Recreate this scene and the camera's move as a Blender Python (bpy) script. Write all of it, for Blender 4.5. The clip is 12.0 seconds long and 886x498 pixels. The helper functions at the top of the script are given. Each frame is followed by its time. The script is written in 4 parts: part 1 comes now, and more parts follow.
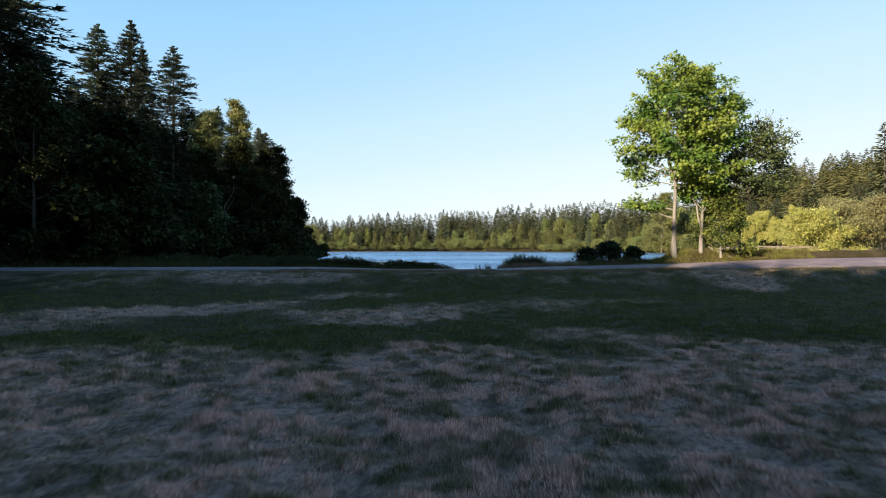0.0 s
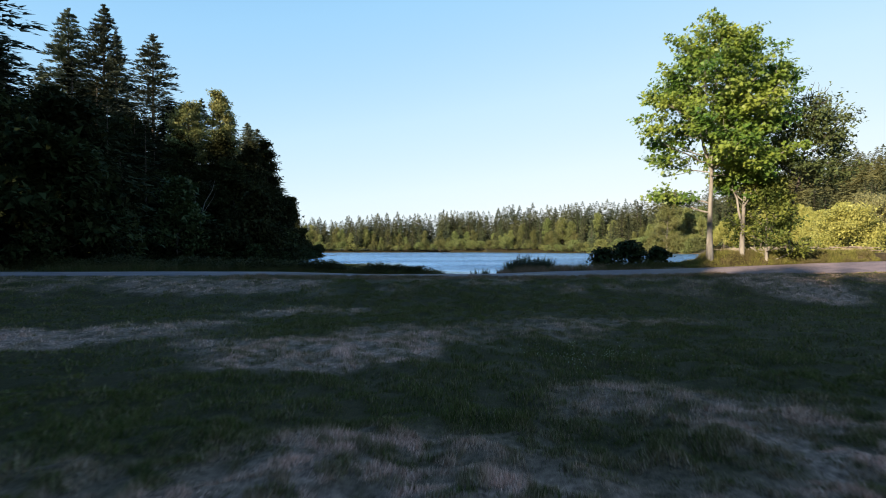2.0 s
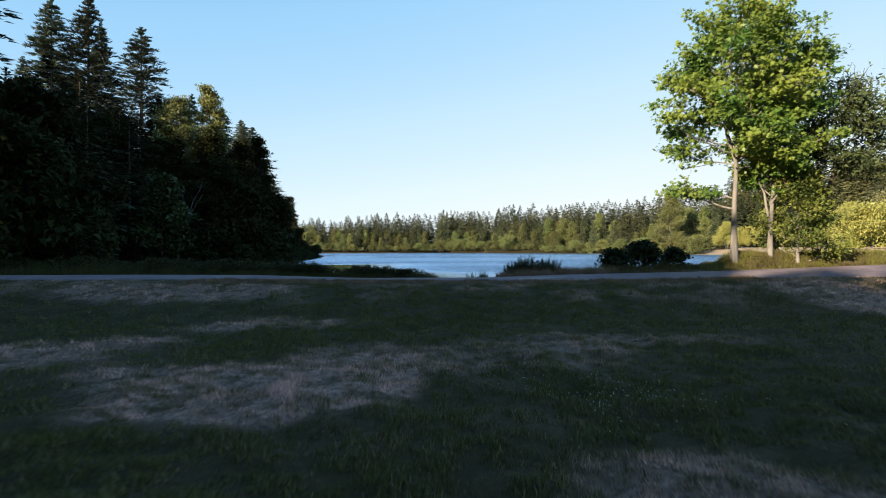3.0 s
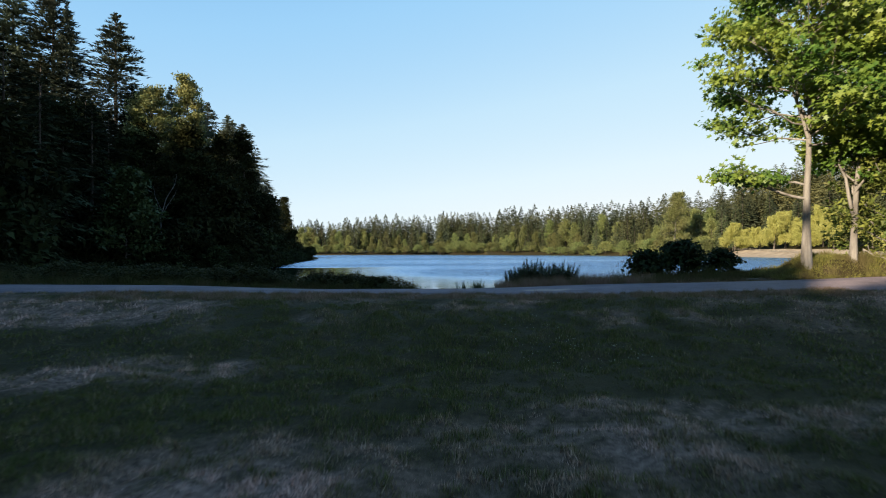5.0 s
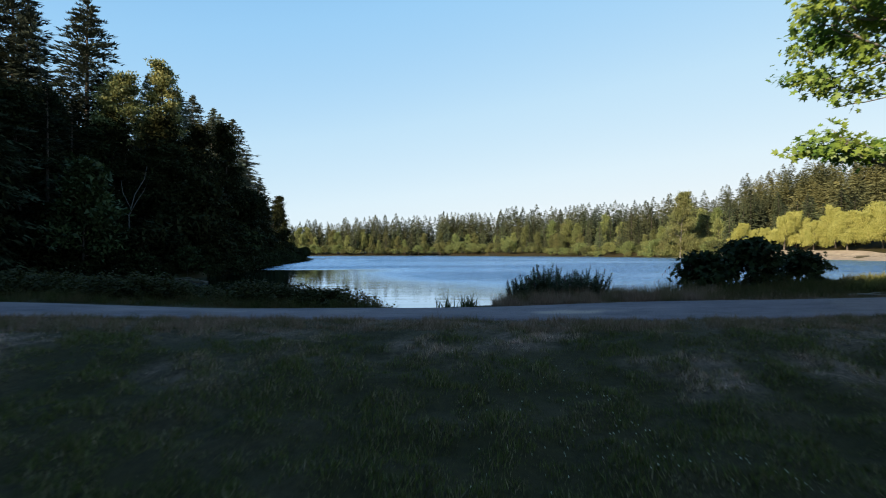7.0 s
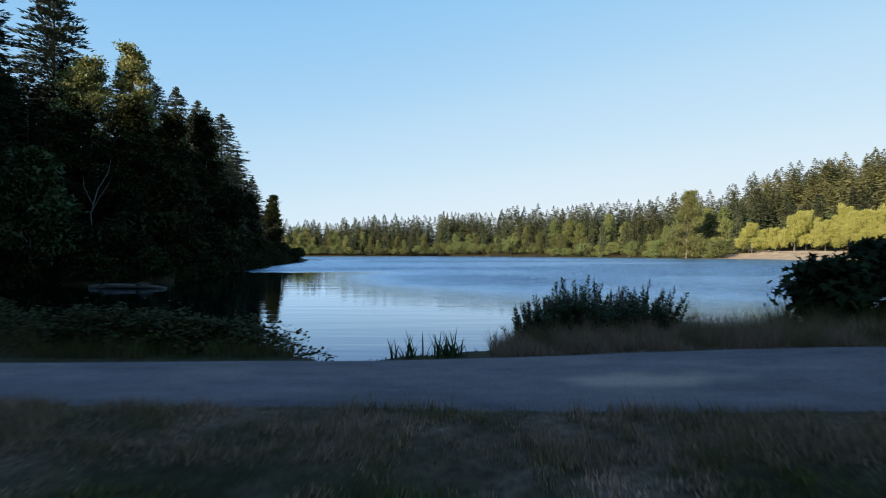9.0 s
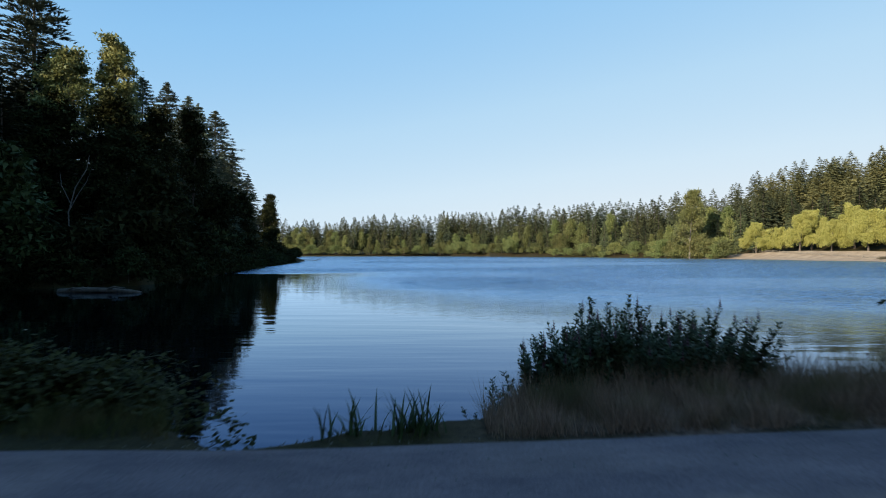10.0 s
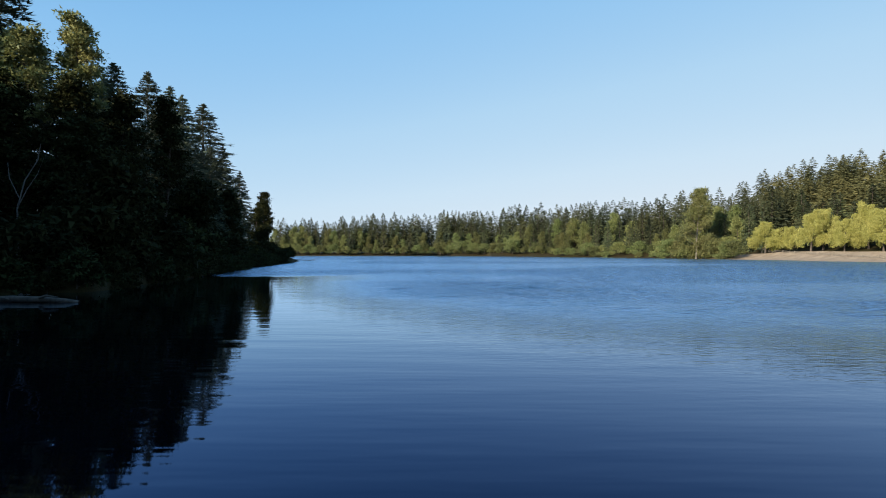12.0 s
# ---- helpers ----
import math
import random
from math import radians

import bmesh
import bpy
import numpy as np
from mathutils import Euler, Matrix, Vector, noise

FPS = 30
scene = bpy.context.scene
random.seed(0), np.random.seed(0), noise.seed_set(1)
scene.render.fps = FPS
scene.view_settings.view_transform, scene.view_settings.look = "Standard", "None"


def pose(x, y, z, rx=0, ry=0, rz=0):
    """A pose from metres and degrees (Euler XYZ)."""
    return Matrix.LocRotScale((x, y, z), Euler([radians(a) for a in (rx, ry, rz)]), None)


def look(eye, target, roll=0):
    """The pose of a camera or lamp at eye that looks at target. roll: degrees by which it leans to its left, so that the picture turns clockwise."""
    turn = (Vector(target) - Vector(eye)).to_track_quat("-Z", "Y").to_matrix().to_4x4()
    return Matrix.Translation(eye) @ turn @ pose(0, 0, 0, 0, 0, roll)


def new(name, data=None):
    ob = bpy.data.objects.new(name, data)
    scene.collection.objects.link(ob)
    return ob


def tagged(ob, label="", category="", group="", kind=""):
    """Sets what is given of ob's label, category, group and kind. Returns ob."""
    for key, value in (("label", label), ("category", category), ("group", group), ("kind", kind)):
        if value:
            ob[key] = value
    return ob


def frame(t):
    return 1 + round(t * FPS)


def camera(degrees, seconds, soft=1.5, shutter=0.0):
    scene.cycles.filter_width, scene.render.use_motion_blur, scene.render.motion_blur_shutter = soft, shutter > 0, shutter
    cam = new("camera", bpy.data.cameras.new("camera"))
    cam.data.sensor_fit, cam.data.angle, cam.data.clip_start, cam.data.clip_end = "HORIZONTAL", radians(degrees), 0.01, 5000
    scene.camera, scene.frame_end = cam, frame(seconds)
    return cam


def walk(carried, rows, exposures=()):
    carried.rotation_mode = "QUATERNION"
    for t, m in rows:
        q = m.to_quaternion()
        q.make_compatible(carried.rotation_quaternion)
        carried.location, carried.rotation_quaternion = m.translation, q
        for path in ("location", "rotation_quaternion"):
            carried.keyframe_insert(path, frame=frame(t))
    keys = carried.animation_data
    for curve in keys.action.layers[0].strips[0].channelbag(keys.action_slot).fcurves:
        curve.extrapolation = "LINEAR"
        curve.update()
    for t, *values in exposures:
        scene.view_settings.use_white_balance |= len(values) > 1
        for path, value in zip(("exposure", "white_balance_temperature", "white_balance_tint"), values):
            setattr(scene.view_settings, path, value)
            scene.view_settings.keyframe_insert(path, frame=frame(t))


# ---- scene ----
cam = camera(74.0, 12.0, soft=1.0, shutter=0.55)
# seconds, eye x, y, z, yaw, pitch, roll
PATH = [
    (0.0, 0.0, 0.0, 2.3, 0.0, -0.127, 0.17),
    (0.5, 0.156, 1.62, 2.306, 0.025, -0.11, 0.18),
    (1.0, 0.329, 3.264, 2.302, 0.042, -0.093, 0.17),
    (1.5, 0.496, 4.88, 2.294, 0.068, -0.068, 0.17),
    (2.0, 0.682, 6.536, 2.296, 0.085, -0.051, 0.18),
    (2.5, 0.866, 8.196, 2.288, 0.102, -0.034, 0.17),
    (3.0, 1.039, 9.892, 2.3, 0.119, 0.0, 0.18),
    (5.0, 1.721, 16.652, 2.305, 0.204, 0.178, 0.17),
    (5.5, 1.891, 18.304, 2.318, 0.238, 0.204, 0.14),
    (6.0, 2.054, 19.96, 2.309, 0.272, 0.238, 0.13),
    (6.5, 2.217, 21.628, 2.315, 0.297, 0.255, 0.1),
    (7.0, 2.373, 23.32, 2.33, 0.323, 0.263, 0.1),
    (9.0, 2.947, 29.888, 2.424, 0.416, 0.289, 0.11),
    (9.5, 3.1, 31.544, 2.473, 0.45, 0.272, 0.11),
    (10.0, 3.252, 33.208, 2.53, 0.467, 0.272, 0.11),
    (10.5, 3.381, 34.852, 2.6, 0.492, 0.238, 0.08),
    (11.0, 3.487, 36.484, 2.663, 0.509, 0.221, 0.06),
    (11.5, 3.595, 38.096, 2.69, 0.518, 0.221, 0.07),
    (12.0, 3.697, 39.728, 2.73, 0.543, 0.204, 0.04),
]
walk(cam, [(t, pose(x, y, z, 90 + pitch, roll, yaw)) for t, x, y, z, yaw, pitch, roll in PATH],
     exposures=[(0.0, 1.35, 6550, 10), (5.5, 1.24, 6500, 10), (9.0, 1.10, 6200, 10), (12.0, 0.98, 5950, 10)])

# ---- light ----
SUN_AZ, SUN_EL = 225.0, 21.0      # compass degrees from +y, clockwise
world = bpy.data.worlds.new("sky")
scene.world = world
world.use_nodes = True
wt = world.node_tree
sky = wt.nodes.new("ShaderNodeTexSky")
sky.sky_type, sky.sun_disc = "NISHITA", False
sky.sun_elevation, sky.sun_rotation = radians(SUN_EL), radians(SUN_AZ)
sky.altitude, sky.air_density, sky.dust_density, sky.ozone_density = 50, 1.0, 0.15, 0.9
# hand-set sky colours: the sky's own brightness picks a tone, blue to white
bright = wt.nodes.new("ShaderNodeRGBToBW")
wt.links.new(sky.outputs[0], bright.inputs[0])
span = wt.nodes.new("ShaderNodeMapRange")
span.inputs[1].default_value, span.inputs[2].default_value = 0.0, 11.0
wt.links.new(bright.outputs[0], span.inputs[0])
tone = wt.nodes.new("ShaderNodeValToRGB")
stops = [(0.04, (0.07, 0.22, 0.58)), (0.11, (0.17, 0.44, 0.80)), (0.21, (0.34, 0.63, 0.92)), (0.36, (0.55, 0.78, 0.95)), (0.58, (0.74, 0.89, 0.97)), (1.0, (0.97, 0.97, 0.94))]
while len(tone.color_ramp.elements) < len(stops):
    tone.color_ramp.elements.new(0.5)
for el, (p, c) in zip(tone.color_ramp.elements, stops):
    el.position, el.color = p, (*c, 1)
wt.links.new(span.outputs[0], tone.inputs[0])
# this gain multiplies with the background strength set below
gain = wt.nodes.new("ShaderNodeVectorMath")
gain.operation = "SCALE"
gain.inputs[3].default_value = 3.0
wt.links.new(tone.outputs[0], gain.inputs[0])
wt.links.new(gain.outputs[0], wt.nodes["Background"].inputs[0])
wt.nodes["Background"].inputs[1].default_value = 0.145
sun_data = bpy.data.lights.new("sun", "SUN")
sun_data.energy, sun_data.angle, sun_data.color = 5.0, radians(0.55), (1.0, 0.86, 0.64)
sun = new("sun", sun_data)
s_az, s_el = radians(SUN_AZ), radians(SUN_EL)
to_sun = Vector((math.sin(s_az) * math.cos(s_el), math.cos(s_az) * math.cos(s_el), math.sin(s_el)))
sun.matrix_world = look(to_sun * 200, (0, 0, 0))

# ---- helpers of this scene ----
RNG = np.random.default_rng(7)


def sm(a, b, x):
    u = np.clip((x - a) / (b - a), 0, 1)
    return u * u * (3 - 2 * u)


def lattice(seed):
    return np.random.default_rng(seed).random((64, 64))


def vnoise(x, y, scale, seed=1):
    """Smooth value noise, 0 to 1."""
    g = lattice(seed)
    u, v = np.asarray(x, float) / scale, np.asarray(y, float) / scale
    i, j = np.floor(u).astype(int), np.floor(v).astype(int)
    fu, fv = u - i, v - j
    fu, fv = fu * fu * (3 - 2 * fu), fv * fv * (3 - 2 * fv)
    a, b = g[i % 64, j % 64], g[(i + 1) % 64, j % 64]
    c, d = g[i % 64, (j + 1) % 64], g[(i + 1) % 64, (j + 1) % 64]
    return (a * (1 - fu) + b * fu) * (1 - fv) + (c * (1 - fu) + d * fu) * fv


def mesh_np(name, V, F, mat, smooth=False):
    """A mesh from an array of places and an array of faces that all have as many corners."""
    V, F = np.asarray(V, np.float32).reshape(-1, 3), np.asarray(F, np.int32)
    n, k = F.shape
    me = bpy.data.meshes.new(name)
    me.vertices.add(len(V))
    me.vertices.foreach_set("co", V.ravel())
    me.loops.add(n * k)
    me.loops.foreach_set("vertex_index", F.ravel())
    me.polygons.add(n)
    me.polygons.foreach_set("loop_start", np.arange(0, n * k, k, dtype=np.int32))
    me.polygons.foreach_set("loop_total", np.full(n, k, np.int32))
    if smooth:
        me.polygons.foreach_set("use_smooth", np.ones(n, bool))
    me.materials.append(mat)
    me.update(calc_edges=True)
    me.validate()
    return me


def part(name, me, parent, label=""):
    ob = new(name, me)
    ob.parent = parent
    return tagged(ob, label)


def thing(name, at, label, category, group="", kind=""):
    ob = new(name)
    ob.empty_display_size = 0.3
    ob.matrix_basis = at
    return tagged(ob, label, category, group, kind)


class Stack:
    """Collects places and faces of one kind."""

    def __init__(self):
        self.V, self.F, self.n = [], [], 0

    def add(self, V, F):
        V = np.asarray(V, float).reshape(-1, 3)
        self.V.append(V)
        self.F.append(np.asarray(F) + self.n)
        self.n += len(V)

    def mesh(self, name, mat, smooth=False):
        return mesh_np(name, np.concatenate(self.V), np.concatenate(self.F), mat, smooth)


def unit(a):
    return a / np.maximum(np.linalg.norm(a, axis=-1, keepdims=True), 1e-9)


def kites(P, D, W, L, wd):
    """One four-cornered leaf at each place P, along D, with its half width wd along W."""
    P, D, W = np.asarray(P, float), unit(D), unit(W)
    L, wd = np.asarray(L, float)[:, None], np.asarray(wd, float)[:, None]
    V = np.stack([P, P + D * L * 0.45 + W * wd, P + D * L, P + D * L * 0.45 - W * wd], 1)
    return V.reshape(-1, 3), np.arange(len(P) * 4).reshape(-1, 4)


def spikes(P, D, W, L, wd):
    """One three-cornered blade at each place."""
    P, D, W = np.asarray(P, float), unit(D), unit(W)
    L, wd = np.asarray(L, float)[:, None], np.asarray(wd, float)[:, None]
    return np.stack([P - W * wd, P + W * wd, P + D * L], 1).reshape(-1, 3), np.arange(len(P) * 3).reshape(-1, 3)


def tube(points, radii, sides=7):
    """A tapered tube along a line of points."""
    pts, rad = np.asarray(points, float), np.asarray(radii, float)
    d = unit(np.gradient(pts, axis=0))
    ref = np.where(np.abs(d[:, 2:3]) > 0.9, np.array([[1.0, 0, 0]]), np.array([[0, 0, 1.0]]))
    u = unit(np.cross(d, ref))
    v = np.cross(d, u)
    a = np.linspace(0, 2 * math.pi, sides, endpoint=False)
    V = pts[:, None] + rad[:, None, None] * (np.cos(a)[None, :, None] * u[:, None] + np.sin(a)[None, :, None] * v[:, None])
    F = []
    for i in range(len(pts) - 1):
        for j in range(sides):
            q = (j + 1) % sides
            F.append((i * sides + j, i * sides + q, (i + 1) * sides + q, (i + 1) * sides + j))
    return V.reshape(-1, 3), np.array(F)


# ---- materials ----
def mat_new(name):
    m = bpy.data.materials.new(name)
    m.use_nodes = True
    return m, m.node_tree, m.node_tree.nodes["Principled BSDF"]


def ramp(nt, stops, src):
    r = nt.nodes.new("ShaderNodeValToRGB")
    e = r.color_ramp.elements
    while len(e) < len(stops):
        e.new(0.5)
    for el, (p, c) in zip(e, stops):
        el.position, el.color = p, (*c, 1)
    nt.links.new(src, r.inputs[0])
    return r.outputs[0]


def noise_node(nt, scale, detail=4.0, rough=0.55, stretch=None, coords="Object"):
    tc = nt.nodes.new("ShaderNodeTexCoord")
    n = nt.nodes.new("ShaderNodeTexNoise")
    n.inputs["Scale"].default_value, n.inputs["Detail"].default_value, n.inputs["Roughness"].default_value = scale, detail, rough
    if stretch:
        mp = nt.nodes.new("ShaderNodeMapping")
        mp.inputs["Scale"].default_value = stretch
        nt.links.new(tc.outputs[coords], mp.inputs[0])
        nt.links.new(mp.outputs[0], n.inputs[0])
    else:
        nt.links.new(tc.outputs[coords], n.inputs[0])
    return n.outputs[0]


def mix_col(nt, fac, a, b, mode="MIX"):
    n = nt.nodes.new("ShaderNodeMix")
    n.data_type, n.blend_type = "RGBA", mode
    for sock, val in ((n.inputs[0], fac), (n.inputs[6], a), (n.inputs[7], b)):
        if isinstance(val, (int, float)):
            sock.default_value = val
        elif isinstance(val, tuple):
            sock.default_value = (*val, 1)
        else:
            nt.links.new(val, sock)
    return n.outputs[2]


def bump(nt, b, height, strength, distance):
    n = nt.nodes.new("ShaderNodeBump")
    n.inputs["Strength"].default_value, n.inputs["Distance"].default_value = strength, distance
    nt.links.new(height, n.inputs["Height"])
    nt.links.new(n.outputs[0], b.inputs["Normal"])


def leaf_mat(name, dark, light, third=None, patch=0.25, through_light=0.3, rough=0.5, per_tree=True, gloss=0.3):
    """Foliage: colour by leaf, by branch-sized patches and by tree; some light passes through."""
    m, nt, b = mat_new(name)
    geo = nt.nodes.new("ShaderNodeNewGeometry")
    col = mix_col(nt, geo.outputs["Random Per Island"], dark, light)
    if third:
        f = ramp(nt, [(0.42, (0, 0, 0)), (0.62, (1, 1, 1))], noise_node(nt, patch, 3.0))
        col = mix_col(nt, f, col, third)
    if per_tree:
        oi = nt.nodes.new("ShaderNodeObjectInfo")
        hs = nt.nodes.new("ShaderNodeHueSaturation")
        v = ramp(nt, [(0, (0.6,) * 3), (1, (1.4,) * 3)], oi.outputs["Random"])
        nt.links.new(v, hs.inputs["Value"])
        h = ramp(nt, [(0, (0.505,) * 3), (0.35, (0.47,) * 3), (0.7, (0.525,) * 3), (1, (0.485,) * 3)], oi.outputs["Random"])
        nt.links.new(h, hs.inputs["Hue"])
        nt.links.new(col, hs.inputs["Color"])
        col = hs.outputs[0]
    nt.links.new(col, b.inputs["Base Color"])
    b.inputs["Roughness"].default_value = rough
    b.inputs["Specular IOR Level"].default_value = gloss
    tr = nt.nodes.new("ShaderNodeBsdfTranslucent")
    nt.links.new(col, tr.inputs[0])
    mx = nt.nodes.new("ShaderNodeMixShader")
    mx.inputs[0].default_value = through_light
    nt.links.new(b.outputs[0], mx.inputs[1])
    nt.links.new(tr.outputs[0], mx.inputs[2])
    nt.links.new(mx.outputs[0], nt.nodes["Material Output"].inputs[0])
    return m


def bark_mat(name, dark, light, scale=3.0):
    m, nt, b = mat_new(name)
    f = noise_node(nt, scale, 6.0, 0.65, (1, 1, 0.25))
    nt.links.new(ramp(nt, [(0.3, dark), (0.7, light)], f), b.inputs["Base Color"])
    b.inputs["Roughness"].default_value = 0.9
    bump(nt, b, noise_node(nt, scale * 6, 5.0, 0.6, (1, 1, 0.2)), 0.6, 0.03)
    return m


def grass_mats():
    out = []
    for name, blade in (("meadow_soil", False), ("grass_blade", True)):
        m, nt, b = mat_new(name)
        at = nt.nodes.new("ShaderNodeAttribute")
        at.attribute_name = "dry"
        if blade:
            geo = nt.nodes.new("ShaderNodeNewGeometry")
            rnd = geo.outputs["Random Per Island"]
            green = mix_col(nt, rnd, (0.040, 0.052, 0.010), (0.100, 0.114, 0.026))
            dry = mix_col(nt, rnd, (0.42, 0.238, 0.195), (0.92, 0.59, 0.51))
        else:
            n = noise_node(nt, 9.0, 8.0, 0.7)
            green = ramp(nt, [(0.3, (0.016, 0.012, 0.004)), (0.7, (0.046, 0.036, 0.010))], n)
            dry = ramp(nt, [(0.35, (0.075, 0.046, 0.037)), (0.65, (0.40, 0.25, 0.205))], n)
            bump(nt, b, noise_node(nt, 30.0, 8.0, 0.7), 0.8, 0.05)
        nt.links.new(mix_col(nt, at.outputs["Fac"], green, dry), b.inputs["Base Color"])
        b.inputs["Roughness"].default_value = 0.85
        b.inputs["Specular IOR Level"].default_value = 0.15
        out.append(m)
    return out


def gravel_mat():
    m, nt, b = mat_new("packed_gravel")
    fine = ramp(nt, [(0.3, (0.088, 0.067, 0.080)), (0.7, (0.212, 0.164, 0.192))], noise_node(nt, 35.0, 8.0, 0.75))
    worn = ramp(nt, [(0.34, (0.55, 0.55, 0.58)), (0.66, (1.2, 1.16, 1.10))], noise_node(nt, 1.4, 8.0, 0.72, (0.5, 1.2, 1)))
    # a warm pool of sun painted into the colour, plus faint random dust
    sun_patch_node = nt.nodes.new("ShaderNodeAttribute")
    sun_patch_node.attribute_name = "sun_patch_dust"
    sun_sand = ramp(nt, [(0.3, (0.32, 0.22, 0.18)), (0.7, (0.54, 0.39, 0.31))], noise_node(nt, 28.0, 8.0, 0.75))
    nt.links.new(mix_col(nt, sun_patch_node.outputs["Fac"], mix_col(nt, 1.0, fine, worn, "MULTIPLY"), sun_sand), b.inputs["Base Color"])
    b.inputs["Roughness"].default_value = 0.95
    bump(nt, b, noise_node(nt, 60.0, 8.0, 0.8), 0.7, 0.02)
    return m


def water_mat():
    """Dark clear water under a blue-tinted gloss; the wind roughens it."""
    m, nt, b = mat_new("lake_water")
    b.inputs["Base Color"].default_value = (0.0012, 0.0018, 0.0040, 1)
    b.inputs["Roughness"].default_value = 1.0
    b.inputs["Specular IOR Level"].default_value = 0.0
    n1 = noise_node(nt, 0.55, 3.0, 0.5, (0.28, 1.5, 1))      # slow swell of the calm water
    n2 = noise_node(nt, 2.6, 3.0, 0.6, (0.5, 1.3, 1))        # cat's paws
    at = nt.nodes.new("ShaderNodeAttribute")
    at.attribute_name = "wind"
    soft = nt.nodes.new("ShaderNodeMath")
    soft.operation = "MULTIPLY_ADD"
    tall = nt.nodes.new("ShaderNodeMath")
    tall.operation = "MULTIPLY"
    tall.inputs[1].default_value = 11.0
    nt.links.new(n2, tall.inputs[0])
    nt.links.new(tall.outputs[0], soft.inputs[0])
    nt.links.new(at.outputs["Fac"], soft.inputs[1])
    nt.links.new(n1, soft.inputs[2])
    bump(nt, b, soft.outputs[0], 1.0, 0.015)
    nrm = b.inputs["Normal"].links[0].from_socket
    chop = nt.nodes.new("ShaderNodeMapRange")
    for k, v in ((1, 0.0), (2, 0.45), (3, 0.02), (4, 0.25)):
        chop.inputs[k].default_value = v
    nt.links.new(at.outputs["Fac"], chop.inputs[0])
    gl = nt.nodes.new("ShaderNodeBsdfGlossy")
    nt.links.new(chop.outputs[0], gl.inputs["Roughness"])
    nt.links.new(nrm, gl.inputs["Normal"])
    fr = nt.nodes.new("ShaderNodeFresnel")
    fr.inputs["IOR"].default_value = 1.33
    nt.links.new(nrm, fr.inputs["Normal"])
    # the sky's deeper blue is put into the gloss tint, strongest seen steeply
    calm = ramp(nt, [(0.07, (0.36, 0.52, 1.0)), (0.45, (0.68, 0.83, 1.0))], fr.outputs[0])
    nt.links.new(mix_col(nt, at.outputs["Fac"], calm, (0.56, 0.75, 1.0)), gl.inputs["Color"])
    mx = nt.nodes.new("ShaderNodeMixShader")
    shine = nt.nodes.new("ShaderNodeMath")
    shine.operation, shine.use_clamp = "MULTIPLY_ADD", True
    shine.inputs[1].default_value, shine.inputs[2].default_value = 1.5, -0.045
    nt.links.new(fr.outputs[0], shine.inputs[0])
    nt.links.new(shine.outputs[0], mx.inputs[0])
    nt.links.new(b.outputs[0], mx.inputs[1])
    nt.links.new(gl.outputs[0], mx.inputs[2])
    nt.links.new(mx.outputs[0], nt.nodes["Material Output"].inputs[0])
    return m


SOIL, BLADE = grass_mats()
GRAVEL, WATER = gravel_mat(), water_mat()
FIR = leaf_mat("fir_needles", (0.030, 0.040, 0.028), (0.125, 0.142, 0.098), (0.072, 0.092, 0.060), 0.2, 0.10, 0.8, True, 0.08)
# fir needles again, darker: the stand's shade is put into their colour
SHADE_FIR = leaf_mat("shade_fir_needles", (0.014, 0.019, 0.010), (0.050, 0.056, 0.028), None, 0.2, 0.10, 0.8, True, 0.08)
FAR_FIR = leaf_mat("far_fir_needles", (0.032, 0.042, 0.024), (0.132, 0.142, 0.064), (0.050, 0.062, 0.038), 0.09, 0.1, 0.8, True, 0.1)
# sunlight put into colour: same needles, darker across the lake, lighter uphill
DIM_SHORE_FIR = leaf_mat("dim_shore_fir_needles", (0.022, 0.032, 0.024), (0.082, 0.097, 0.056), (0.100, 0.102, 0.048), 0.07, 0.1, 0.8, False, 0.1)
SUNNY_HILL_FIR = leaf_mat("sunny_hill_fir_needles", (0.034, 0.042, 0.024), (0.155, 0.155, 0.070), (0.172, 0.158, 0.064), 0.05, 0.1, 0.8, False, 0.1)
FAR_LEAF = leaf_mat("far_leaves", (0.068, 0.086, 0.026), (0.200, 0.206, 0.070), None, 0.2, 0.2, 0.6)
OLIVE_LEAF = leaf_mat("olive_leaves", (0.070, 0.074, 0.024), (0.210, 0.192, 0.070), (0.155, 0.165, 0.056), 0.12, 0.2, 0.6, False)
GOLD_LEAF = leaf_mat("golden_leaves", (0.135, 0.135, 0.045), (0.35, 0.325, 0.12), (0.13, 0.15, 0.05), 0.3, 0.3, 0.6, False)
# the wood's shade is put into this colour, darker than real leaves
DARK_LEAF = leaf_mat("shade_dark_leaves", (0.013, 0.017, 0.006), (0.034, 0.038, 0.013), None, 0.3, 0.15, 0.8, True, 0.06)
UNDER_LEAF = leaf_mat("understorey_leaves", (0.020, 0.032, 0.008), (0.056, 0.076, 0.020), None, 0.3, 0.2, 0.7, False)
THORN_LEAF = leaf_mat("thorn_leaves", (0.040, 0.066, 0.022), (0.120, 0.160, 0.052), None, 0.3, 0.2, 0.7)
SAPLING_LEAF = leaf_mat("sapling_leaves", (0.034, 0.054, 0.014), (0.120, 0.155, 0.036), (0.21, 0.225, 0.048), 0.8, 0.35, 0.6, False, 0.2)
MAPLE_LEAF = leaf_mat("maple_leaves", (0.050, 0.115, 0.022), (0.145, 0.230, 0.038), (0.245, 0.285, 0.050), 0.42, 0.44, 0.45, False, 0.3)
WILLOW_LEAF = leaf_mat("willow_leaves", (0.23, 0.225, 0.055), (0.50, 0.46, 0.135), (0.31, 0.30, 0.075), 0.30, 0.38, 0.55, False)
PALE_LEAF = leaf_mat("pale_leaves", (0.14, 0.14, 0.058), (0.29, 0.275, 0.115), None, 0.3, 0.3, 0.6)
